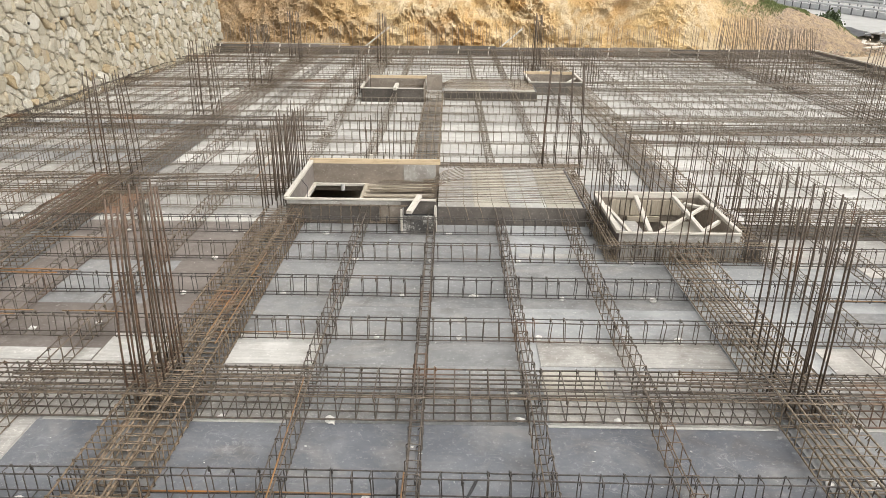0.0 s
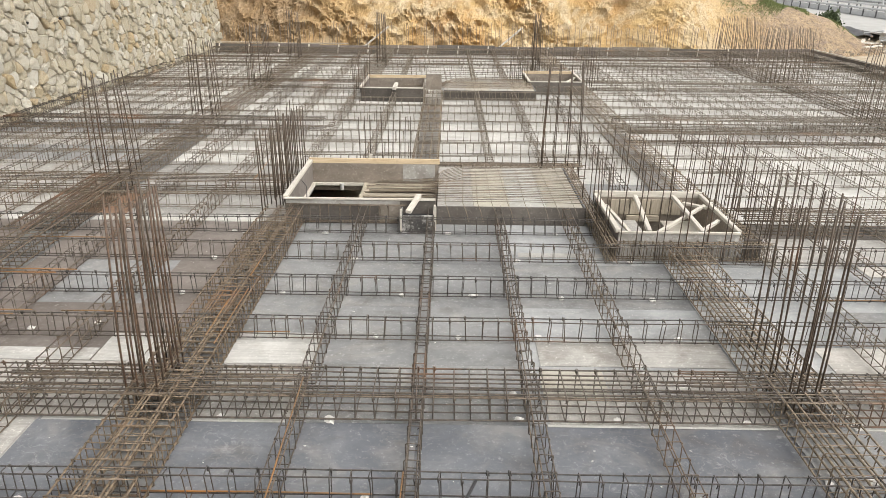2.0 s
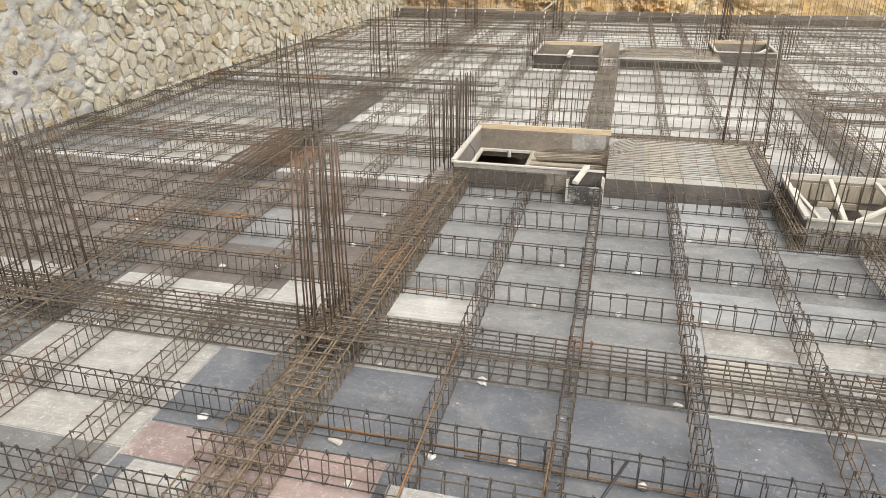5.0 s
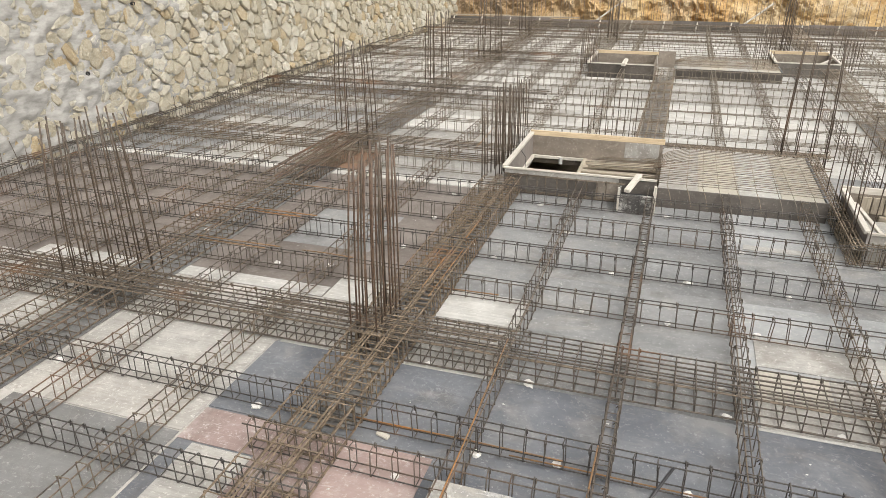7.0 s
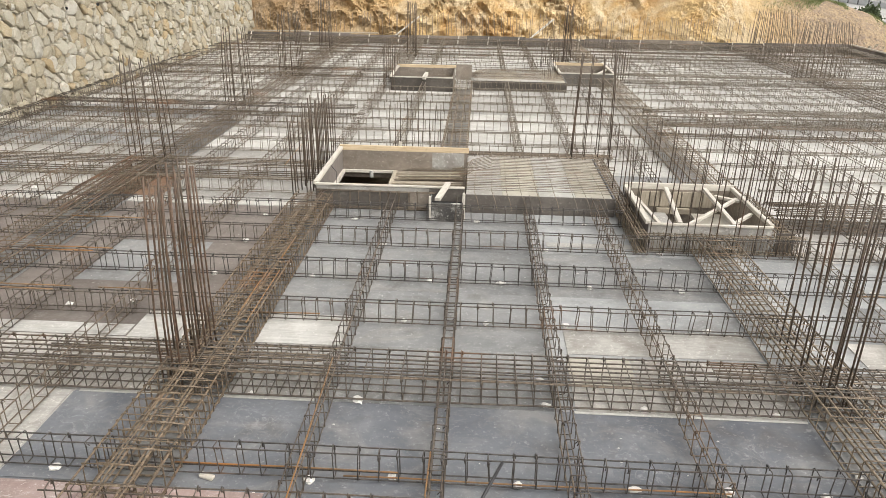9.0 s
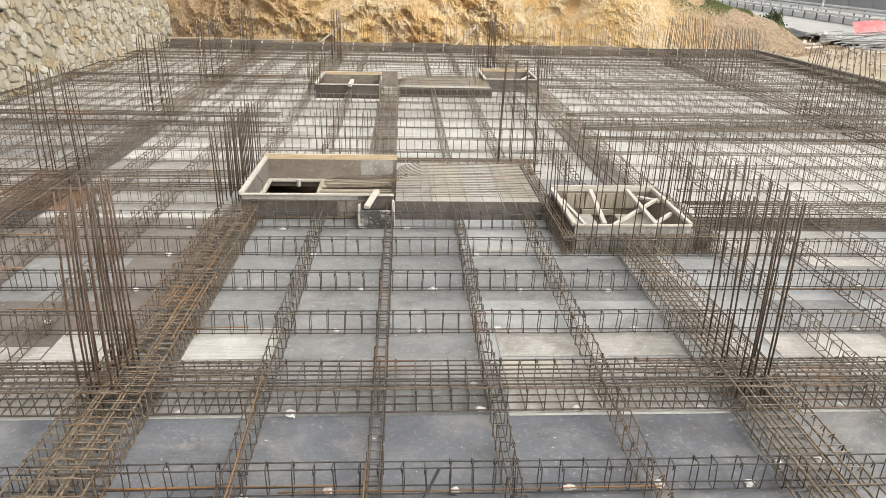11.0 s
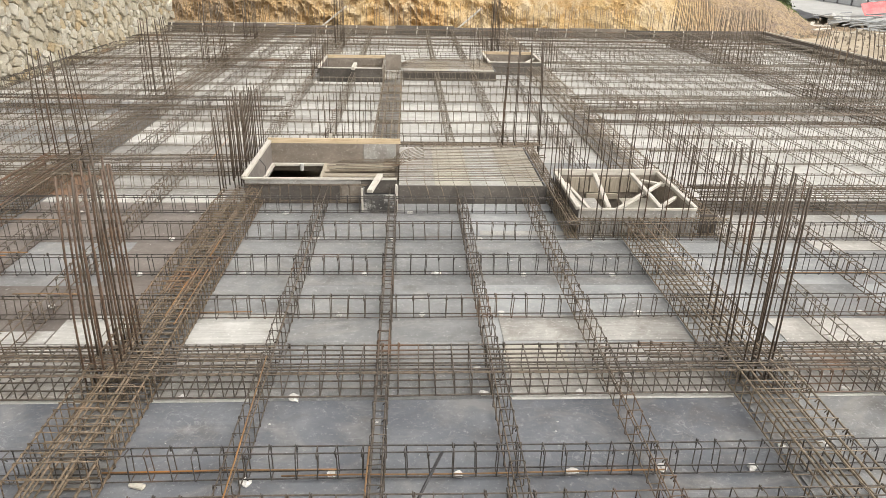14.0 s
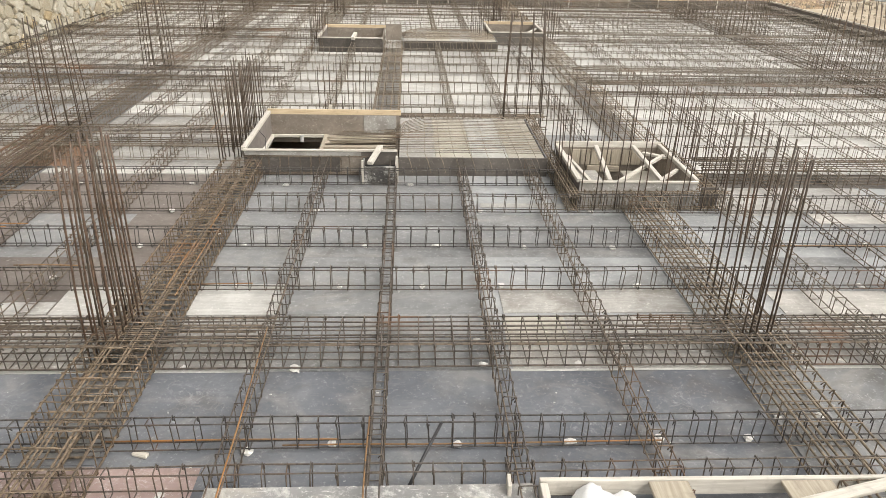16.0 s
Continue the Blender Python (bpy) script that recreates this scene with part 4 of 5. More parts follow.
# ---- column and wall starter bars ----
def starter_group(name, pts, label, top=1.88, mat=STEEL_DARK, r=0.0095, vary=0.05, lean=0.025, base=0.06, ties=(), category="starter bars", group="column starters", tip=None, spread=-0.2):
    cx, cy = sum(p[0] for p in pts) / len(pts), sum(p[1] for p in pts) / len(pts)
    k = random.Random(int(abs(cx * 100) + abs(cy * 1000)))
    root = thing(name, (cx, cy, 0), label, category, group)
    y1_ = max(p[1] for p in pts) - min(p[1] for p in pts)
    gx, gy = tip or (k.uniform(-lean, lean) * 0.8, k.uniform(-lean, lean) * 0.8)
    for x, y in pts:
        x, y = x - cx + k.uniform(-0.015, 0.015), y - cy + k.uniform(-0.015, 0.015)
        h = top + k.uniform(-vary, vary)
        lx, ly = gx + spread * x + k.uniform(-lean, lean), gy + spread * y * (len(pts) < 24) * (y1_ < 1.2) + k.uniform(-lean, lean)
        pl = [(x, y, base), (x + lx * 0.15, y + ly * 0.15, base + (h - base) * 0.35), (x + lx * 0.5 + k.uniform(-0.008, 0.008), y + ly * 0.5, base + (h - base) * 0.7), (x + lx, y + ly, h)]
        part("bar", mesh_of("starter_bar", *sweep(pl, r * k.uniform(0.9, 1.1), 6), STEEL_DARK if mat is STEEL_RED and k.random() < 0.35 else mat, True), root)
    x0, x1, y0, y1 = (min(p[0] for p in pts) - cx, max(p[0] for p in pts) - cx, min(p[1] for p in pts) - cy, max(p[1] for p in pts) - cy)
    for z in ties:
        loop = [(x0 - 0.01, y0 - 0.01, z), (x1 + 0.01, y0 - 0.01, z + 0.01), (x1 + 0.01, y1 + 0.01, z), (x0 - 0.01, y1 + 0.01, z + 0.01), (x0 - 0.01, y0 - 0.01, z)]
        part("tie", mesh_of("tie", *sweep(loop, 0.004, 5), mat), root)
    return root


def ring(x0, x1, y0, y1, nx, ny):
    pts = []
    for i in range(nx):
        x = x0 + (x1 - x0) * i / (nx - 1)
        pts += [(x, y0), (x, y1)]
    for j in range(1, ny - 1):
        y = y0 + (y1 - y0) * j / (ny - 1)
        pts += [(x0, y), (x1, y)]
    return pts


COL_LABEL = "cluster of tall dark rusty column starter bars"
for x0, x1, y0, y1, nx, ny, top in [(-2.68, -2.43, 5.02, 5.64, 4, 6, 1.91), (-6.2, -5.62, 5.1, 5.95, 5, 6, 1.9), (-5.98, -5.36, 11.38, 11.85, 4, 3, 1.9),
                                    (-6.1, -5.62, 16.55, 17.2, 3, 4, 1.88), (-6.05, -5.45, 21.3, 21.9, 4, 4, 1.9), (-6.0, -5.6, 26.7, 27.2, 4, 4, 1.94), (-2.64, -2.34, 26.1, 26.5, 4, 4, 1.96),
                                    (1.72, 2.4, 12.25, 12.5, 4, 3, 2.02), (2.82, 3.06, 24.15, 24.6, 4, 4, 2.1), (10.0, 11.5, 26.7, 27.2, 11, 4, 1.9), (9.95, 11.4, 22.35, 23.0, 11, 5, 1.86),
                                    (9.95, 11.5, 16.4, 17.2, 9, 5, 1.92), (10.2, 11.2, 9.6, 10.2, 6, 4, 1.9), (10.2, 11.2, 5.0, 5.6, 6, 4, 1.9)]:
    starter_group("column_starters", ring(x0, x1, y0, y1, nx, ny), COL_LABEL, top, ties=(0.34,), mat=STEEL_RED if x0 == -2.68 else STEEL_MID if x0 > 9 else STEEL_DARK, r=0.0088, tip=(-0.1, 0.0) if x0 > 9 else (0.04, 0.0) if x0 == -2.68 else None)
BESIDE = [(2.96 + 0.07 * i, 5.1) for i in range(5)] + [(2.94, 5.4), (3.01, 5.42), (3.22, 5.4), (3.26, 5.42), (2.98, 5.68), (3.24, 5.7), (3.02, 5.9), (3.25, 5.95), (3.08, 6.17), (3.16, 6.18), (3.25, 6.17)]
starter_group("column_starters", BESIDE, COL_LABEL, 1.89, STEEL_DARK, 0.008, 0.07, 0.03, ties=(0.34,), tip=(-0.04, 0.0), spread=0.05)
WALL_LABEL = "row of thin dark wall starter bars"
for pts, top in [([(-2.78 + 0.2 * (i % 2), 10.0 + 0.085 * i) for i in range(28)], 1.3), ([(-1.55 + 0.1 * i, 12.12 + 0.1 * (i % 2)) for i in range(10)], 1.22),
                 ([(2.45 + 0.13 * i, 10.5 + 0.16 * (i % 2)) for i in range(17)], 1.25), ([(4.12 + 0.2 * (i % 2), 8.55 + 0.2 * i) for i in range(11)], 1.25),
                 ([(-2.62 + 0.25 * (i % 2), 19.3 + 0.14 * i) for i in range(14)], 1.23), ([(1.9 + 0.2 * (i % 3), 20.6 + 0.18 * i) for i in range(10)], 1.3),
                 ([(2.3 + 0.14 * i, 23.5 + 0.14 * (i % 2)) for i in range(14)], 1.25), ([(4.3 + 0.2 * (i % 2), 21.3 + 0.2 * i) for i in range(12)], 1.25),
                 ([(2.3 + 0.145 * i, 8.6 - 0.2 * (i % 2)) for i in range(12)], 1.25), ([(2.13 + 0.11 * (i % 2), 8.75 + 0.28 * i) for i in range(7)], 1.2),
                 ([(4.35 + 0.17 * i, 8.75 + 0.5 * (i % 2)) for i in range(7)], 1.15)]:
    starter_group("wall_starters", pts, WALL_LABEL, top, STEEL_DARK, 0.009 if len(pts) == 28 else 0.0072, 0.1, 0.02, group="wall starters", spread=0.0)
# starters behind the far edge board, and along the stone wall
erng = random.Random(31)
for x0 in range(-10, 16, 2):
    pts = [(x0 + 0.13 * i + erng.uniform(-0.04, 0.04), NORTH_Y + 0.22 + 0.1 * (i % 2)) for i in range(15) if not (erng.random() < 0.12)]
    starter_group("wall_starters", pts, "row of rusty starter bars behind the far edge board", 1.2, STEEL_BROWN, 0.01, 0.12, 0.022, -0.4, group="edge starters", spread=0.0)
for y0 in range(5, 30, 3):
    pts = [(WALL_X + 0.16 + 0.1 * (i % 2), y0 + 0.25 * i) for i in range(12)]
    starter_group("wall_starters", pts, "short dark starter bars along the stone wall", 0.5, STEEL_DARK, 0.006, 0.08, 0.05, group="edge starters")

# ---- shaft boxes ----
def boards(root, name, spec, mat, label=""):
    for a, b, w, h in spec:
        data, m = board_between(a, b, w, h)
        part(name, mesh_of(name, *data, mat), root, m, label)


def shaft_box(x0, x1, y0, y1, h, label, inner=PLY_BROWN, deep=-1.6, rim=TIMBER_PALE, back_rim=TIMBER, front=None, right_top=None):
    root = thing("shaft_form", (x0, y0, 0), label, "formwork box", "shaft forms")
    w, d = x1 - x0, y1 - y0
    t = 0.022
    p_front = part("panel", mesh_of("form_panel", *box(0, w, 0, t, deep, h), front or inner), root)
    p_back = part("panel", mesh_of("form_panel", *box(0, w, d - t, d, deep, h), inner), root)
    # left side darker: shade inside the box is put into its colour
    p_side = part("panel", mesh_of("form_panel", *box(0, t, t + 0.002, d - t - 0.002, deep, h), PLY_SHADE), root)
    part("panel", mesh_of("form_panel", *box(w - t, w, t + 0.002, d - t - 0.002, deep, right_top or h), inner), root)
    boards(p_back, "rim_board", [((-0.03, d - 0.0, h + 0.004), (w + 0.03, d - 0.0, h + 0.004), 0.045, 0.09)], back_rim)
    boards(p_side, "rim_board", [((0.0, 0.03, h + 0.002), (0.0, d - 0.03, h + 0.002), 0.07, 0.05)], rim)
    boards(p_front, "rim_board", [((0.0, 0.0, h), (w, 0.0, h), 0.04, 0.03)], rim)
    return root, w, d


b1, w, d = shaft_box(-2.41, -0.16, 9.87, 12.0, 0.375, "open plywood shaft form with pale timber rim beside the mat", deep=-0.16, front=FORM_DIRTY, right_top=0.14)
# sheet added below the shaft, coloured near-black for the shade down there
part("shaft_floor", mesh_of("shaft_floor", *box(-1.0, w + 1.0, -1.0, d + 1.5, -2.6, -2.58, 0), VOID), b1)
# the landing inside, with the dark stairwell left open
part("landing", mesh_of("landing", *box(1.0, w - 0.03, 0.03, d - 0.03, -0.06, -0.02), PLY_BROWN), b1)
part("ledge", mesh_of("ledge", *box(0.03, 0.99, d - 0.1, d - 0.03, -0.06, -0.02), PLY_BROWN), b1)
boards(b1, "edge_batten", [((0.03, d - 0.11, -0.02), (0.99, d - 0.11, -0.02), 0.04, 0.05), ((0.055, 0.05, -0.02), (0.055, d - 0.14, -0.02), 0.05, 0.06)], TIMBER_PALE)
boards(b1, "plank", [((1.02, 1.25, 0.03), (w - 0.05, 1.2, 0.05), 0.12, 0.03), ((1.0, 1.5, 0.02), (w - 0.06, 1.62, 0.02), 0.1, 0.03), ((1.3, 0.75, 0.02), (w - 0.2, 0.82, 0.03), 0.14, 0.03), ((0.985, 0.9, -0.01), (0.985, 2.0, -0.01), 0.07, 0.06), ((1.02, 1.84, 0.0), (w - 0.05, 1.86, 0.02), 0.12, 0.05), ((1.1, 1.4, 0.08), (w - 0.1, 1.45, 0.1), 0.05, 0.05)], TIMBER_GREY)
part("cement_patch", mesh_of("cement_patch", *box(w - 0.62, w - 0.05, d - 0.032, d - 0.026, 0.02, 0.33, 0.002), PLY_WORN), b1)
part("pipe", mesh_of("pipe_stub", *sweep([(0.55, 2.0, -0.12), (0.55, 2.0, -0.05), (0.55, 2.0, 0.0)], 0.035, 10), CONCRETE), b1)
part("cable", mesh_of("cable", *sweep([(0.06, 0.9, 0.4), (0.16, 0.85, 0.3), (0.18, 0.7, 0.1), (0.25, 0.6, -0.1)], 0.005, 5), BLACK_PLASTIC), b1)
boards(b1, "stop_block", [((1.05, d + 0.02, 0.42), (1.06, d + 0.02, 0.5), 0.06, 0.05)], TIMBER_PALE)

part("cap_strip", mesh_of("cap_strip", *box(0.02, 1.72, -0.006, -0.001, 0.29, 0.352, 0.001), PLY_WORN), b1)
part("front_patch", mesh_of("front_patch", *box(1.4, 1.74, -0.006, -0.001, 0.005, 0.285, 0.001), PLY_BROWN), b1)
corner = thing("corner_form", (-0.66, 9.46, 0), "small cement-stained plywood corner form with a stop board", "formwork box", "shaft forms")
for bx_ in (box(0, 0.5, 0, 0.02, 0, 0.27), box(0, 0.02, 0.022, 0.37, 0, 0.27), box(0.48, 0.5, 0.022, 0.37, 0, 0.27)):
    part("panel", mesh_of("corner_panel", *bx_, SPLASHED), corner)
# block added inside; near-black in place of the open box's shade
part("fill", mesh_of("corner_shade", *box(0.022, 0.478, 0.022, 0.37, 0.0, 0.17), VOID), corner)
boards(corner, "post", [((0.01, -0.012, 0.02), (0.01, -0.012, 0.37), 0.03, 0.025), ((0.505, -0.012, 0.02), (0.505, -0.012, 0.42), 0.03, 0.025)], TIMBER_PALE)
boards(corner, "rim_board", [((0.49, 0.03, 0.285), (0.49, 0.38, 0.3), 0.03, 0.025)], TIMBER_PALE)
boards(corner, "stop_board", [((0.12, -0.04, 0.335), (0.25, 0.5, 0.41), 0.08, 0.05)], TIMBER_PALE)

b2, w, d = shaft_box(2.29, 3.89, 8.63, 10.28, 0.37, "open plywood shaft form braced by pale timber battens", PLY_BROWN, -1.2, TIMBER_PALE, TIMBER_PALE, PLY_WORN)
boards(b2, "rim_board", [((w, 0.03, 0.372), (w, d - 0.03, 0.372), 0.055, 0.05)], TIMBER_PALE)
boards(b2, "batten", [((0.42, 0.05, 0.36), (0.6, d - 0.06, 0.36), 0.06, 0.05), ((1.13, 0.05, 0.36), (1.18, d - 0.06, 0.36), 0.06, 0.05)], TIMBER_PALE)
boards(b2, "brace", [((0.1, 1.3, 0.3), (0.3, 0.08, 0.2), 0.05, 0.04), ((0.07, 0.65, 0.25), (0.14, 0.08, 0.2), 0.05, 0.04), ((0.5, 0.08, 0.31), (w - 0.05, 1.25, 0.33), 0.05, 0.045), ((1.17, 0.22, 0.31), (w - 0.06, 0.62, 0.32), 0.05, 0.045), ((0.72, 0.62, 0.12), (0.86, 0.08, 0.2), 0.05, 0.04), ((w - 0.3, d - 0.2, 0.3), (w - 0.04, d - 0.5, 0.33), 0.07, 0.04)], TIMBER_PALE)
boards(b2, "waling", [((0.5, d - 0.06, 0.0), (1.0, d - 0.06, 0.0), 0.05, 0.09)], TIMBER_GREY)
boards(b2, "upright", [((0.3 + 0.16 * i, d - 0.04, 0.06), (0.3 + 0.16 * i, d - 0.04, 0.3), 0.14, 0.02) for i in range(7)], TIMBER_GREY)
part("landing", mesh_of("landing", *box(1.0, w - 0.03, 0.06, 1.5, -0.04, 0.0), PLY_CREAM), b2)
part("landing", mesh_of("landing", *box(0.03, 0.62, 0.06, 1.5, -0.04, 0.0), PLY_WORN), b2)

part("panel", mesh_of("form_panel", *box(w + 0.06, w + 0.3, -0.02, 0.0, 0.01, 0.3), FORM_DIRTY), b2)

fb, w, d = shaft_box(-2.48, -0.72, 19.85, 21.95, 0.37, "far open plywood shaft form with a pale timber rim", front=FORM_DARK)
part("landing", mesh_of("landing", *box(0.9, w - 0.03, 0.03, d - 0.03, -0.06, -0.02), PLY_BROWN), fb)
boards(fb, "stop_board", [((0.95, -0.08, 0.36), (1.0, 0.3, 0.44), 0.1, 0.08)], TIMBER_PALE)
fb3, w, d = shaft_box(2.42, 4.02, 21.25, 23.15, 0.37, "far open plywood shaft form beside the beam cage", front=FORM_DIRTY)
boards(fb3, "rim_board", [((w, 0.03, 0.377), (w, d - 0.03, 0.377), 0.06, 0.05)], TIMBER_PALE)
boards(fb3, "brace", [((w - 0.5, 0.1, 0.33), (w - 0.05, d - 0.8, 0.33), 0.06, 0.05)], TIMBER_PALE)

# ---- raised landings with mats of bars ----
def rebar_mat(x0, x1, y0, y1, label, step_x=0.24, step_y=0.09):
    root = thing("rebar_mat", (x0, y0, 0), label, "rebar mat", "rebar mats")
    w, d = x1 - x0, y1 - y0
    k = random.Random(int(y0 * 10))
    zt = 0.335
    n = int((d - 0.1) / step_y)
    for i in range(n):
        y = 0.06 + i * step_y + k.uniform(-0.012, 0.012)
        bend = 0.16 * max(0.0, (i - n * 0.45) / n)
        pts = [(-1.0 + k.uniform(-0.25, 0.2), y - 0.3 - bend, zt - 0.17), (-0.12, y - 0.26 - bend, zt - 0.15), (0.08, y - 0.14 - bend * 0.6, zt - 0.04), (0.42, y, zt)] if i > n * 0.6 else [(-0.25, y, zt), (0.3, y, zt)]
        pts += [(w * 0.6, y + k.uniform(-0.015, 0.015), zt), (w - 0.04, y + k.uniform(-0.02, 0.02), zt - 0.01)]
        part("bar", mesh_of("mat_bar", *sweep(pts, 0.0055, 5), k.choice((STEEL_PALE_HAZE, STEEL_BROWN, STEEL_BROWN, STEEL_MID)), True), root)
    n = int((w - 0.1) / step_x)
    for i in range(n):
        x = 0.12 + i * step_x + k.uniform(-0.03, 0.03)
        pts = [(x + 0.09, -0.1, zt - 0.27), (x + 0.05, -0.06, zt - 0.12), (x, 0.05, zt - 0.018), (x + k.uniform(-0.04, 0.04), d - 0.05, zt - 0.014)]
        part("cross_bar", mesh_of("mat_cross_bar", *sweep(pts, 0.005, 5), k.choice((STEEL_PALE_HAZE, STEEL_BROWN)), True), root)
    return root


def landing_form(x0, x1, y0, y1, label, deep=-0.9, front=PLY_BROWN):
    root = thing("landing_form", (x0, y0, 0), label, "formwork", "landing forms")
    w, d = x1 - x0, y1 - y0
    part("front_board", mesh_of("landing_front", *box(0, w, 0, 0.022, deep, 0.27), front), root)
    part("side_board", mesh_of("landing_side", *box(w - 0.022, w, 0.024, d, deep, 0.27), PLY_DARK), root)
    k = random.Random(4)
    n = 4
    for i in range(n):
        part("top_panel", mesh_of("landing_top", *box(0.004 + (w - 0.03) * i / n, (w - 0.03) * (i + 1) / n, 0.026, d, 0.225, 0.245), (PLY_CHALK, PLY_CREAM, PLY_PALE, PLY_CREAM)[i]), root)
    return root


landing_form(-0.14, 2.09, 9.88, 12.12, "raised landing form of pale plywood with a dark brown front board", front=FORM_DIRTY)
rebar_mat(-0.14, 2.12, 9.88, 12.12, "mat of brown bars on the pale landing form")
landing_form(-0.14, 2.52, 20.12, 22.15, "far raised landing form of pale plywood with a dark front board", front=FORM_DARK)
rebar_mat(-0.14, 2.5, 20.12, 22.15, "far mat of brown bars on the landing form")
far_wall = new("plywood_sheet", mesh_of("plywood_sheet", *box(-0.22, 0.22, -0.011, 0.011, 0, 0.42), PLY_BROWN))
far_wall.matrix_world = pose(-0.42, 20.15, 0.28)
tagged(far_wall, "grey plywood sheet standing on the beam cage", "plywood sheet")

# ---- edge boards of the deck ----
edge_n = thing("edge_form", (WALL_X, NORTH_Y, 0), "dark plywood edge board along the far side of the deck", "formwork", "edge forms")
k = 0.0
i = 0
while k < EAST_X - WALL_X:
    ln = min(2.5, EAST_X - WALL_X - k)
    part("board", mesh_of("edge_board", *box(k + 0.004, k + ln - 0.004, 0, 0.022, -0.3, 0.36 + 0.03 * math.sin(i * 2.1)), (FORM_DIRTY, PLY_SHADE, PLY_SHADE, PLY_BROWN)[i % 4]), edge_n)
    k += ln
    i += 1
for i in range(21):
    x = 0.7 + 1.28 * i
    data, m = board_between((x, -0.02, 0.36), (x - 0.05, -0.16, 0.02), 0.045, 0.045)
    part("batten", mesh_of("edge_batten", *data, TIMBER_PALE), edge_n, m)
boards(edge_n, "loose_plank", [((0.4, 0.1, 0.4), (3.2, 0.1, 0.42), 0.16, 0.03), ((3.0, 0.12, 0.38), (6.2, 0.08, 0.4), 0.14, 0.04)], TIMBER_GREY)
edge_e = thing("edge_form", (EAST_X, S, 0), "dark plywood edge board with a pale timber rail along the deck", "formwork", "edge forms", rz=90)
k = 0.0
i = 0
while k < NORTH_Y - S:
    ln = min(2.5, NORTH_Y - S - k)
    part("board", mesh_of("edge_board", *box(k + 0.004, k + ln - 0.004, -0.022, 0, -0.3, 0.36), (PLY_SHADE, FORM_DIRTY, PLY_SHADE)[i % 3]), edge_e)
    k += ln
    i += 1
for i in range(8):
    a = i * (NORTH_Y - S) / 8
    boards(edge_e, "rail", [((a + 0.01, 0.03 - 0.08, 0.385), (a + (NORTH_Y - S) / 8 - 0.01, -0.05, 0.385), 0.06, 0.04)], TIMBER_PALE)
for x, z in ((-3.9, 1.6), (1.9, 1.55)):
    ob = new("timber_prop", mesh_of("timber_prop", *board_between((0, 0, 0), (1.3, 0.3, 1.0), 0.09, 0.05)[0], TIMBER_PALE))
    ob.matrix_world = board_between((x, 31.0, 0.1), (x + 1.3, 31.6, 1.1), 0.09, 0.05)[1]
    tagged(ob, "pale timber prop leaning on the bank", "timber prop", "timber props")

# ---- spacers below the cages ----
SPACERS = [mesh_of("spacer", *lump(0.034, 40 + i, 0.55), SPACER) for i in range(4)]
spr = random.Random(17)
spots = [(-3.09, 7.38), (-1.92, 7.42), (-1.78, 6.41), (-0.71, 6.4), (0.15, 6.4), (0.99, 6.42), (2.45, 6.42), (2.43, 7.34), (1.37, 7.35), (2.43, 8.44), (-0.96, 4.96), (0.66, 5.0), (0.64, 5.39),
         (-0.55, 4.02), (0.37, 3.99), (1.22, 4.01), (1.91, 4.03), (2.6, 4.02), (2.94, 4.25), (3.29, 4.27), (2.62, 4.99), (0.34, 7.4), (-3.05, 8.43), (-3.06, 9.42), (-1.74, 9.38), (0.04, 9.41),
         (1.59, 9.45), (-2.28, 7.73), (-0.5, 7.38), (-1.16, 3.95), (4.67, 7.46), (3.77, 7.43), (-3.06, 3.95), (-1.65, 3.53), (-4.37, 6.48), (-3.72, 6.61), (-5.81, 7.09), (-6.27, 7.48), (-7.08, 10.3),
         (-4.1, 8.45), (-4.6, 9.4), (5.6, 7.42), (4.9, 6.4), (6.3, 8.45), (-1.2, 8.45), (-0.2, 8.42), (0.95, 8.44), (1.5, 5.0), (-1.9, 4.98), (2.1, 5.42), (-4.9, 5.0), (3.9, 5.0), (-5.2, 3.98), (4.8, 3.98)]
for x, y in spots:
    ob = new("spacer", spr.choice(SPACERS))
    s = spr.uniform(1.1, 1.55)
    ob.matrix_world = Matrix.LocRotScale((x, y, 0.018), Euler((0, 0, spr.uniform(0, 6))), (s * spr.uniform(0.9, 1.5), s, s))
    tagged(ob, "small white concrete spacer below the bars", "spacer", "spacers")
chip = new("timber_chip", mesh_of("timber_chip", *box(-0.06, 0.06, -0.025, 0.025, 0, 0.03, 0.008), TIMBER_PALE))
chip.matrix_world = pose(-1.91, 3.93, 0.004, 0, 0, -18)
tagged(chip, "pale timber offcut on the deck", "timber offcut")

# flakes of cement, wood and tie wire on the panels
fv, ff = [], []
for i in range(160):
    x, y, s = spr.uniform(-6.5, 5.5), spr.uniform(2.6, 9.7), spr.uniform(0.003, 0.011)
    a = spr.uniform(0, 6.28)
    o = len(fv)
    for q in range(4):
        g = a + q * 1.57 + spr.uniform(-0.4, 0.4)
        fv.append((x + math.cos(g) * s * 1.6, y + math.sin(g) * s, 0.009))
    fv.append((x, y, 0.009 + s * 0.6))
    ff += [(o, o + 1, o + 4), (o + 1, o + 2, o + 4), (o + 2, o + 3, o + 4), (o + 3, o, o + 4)]
flakes = new("flakes", mesh_of("flakes", fv, ff, SPACER))
tagged(flakes, "pale flakes of cement scattered over the deck", "debris", "", "stuff")

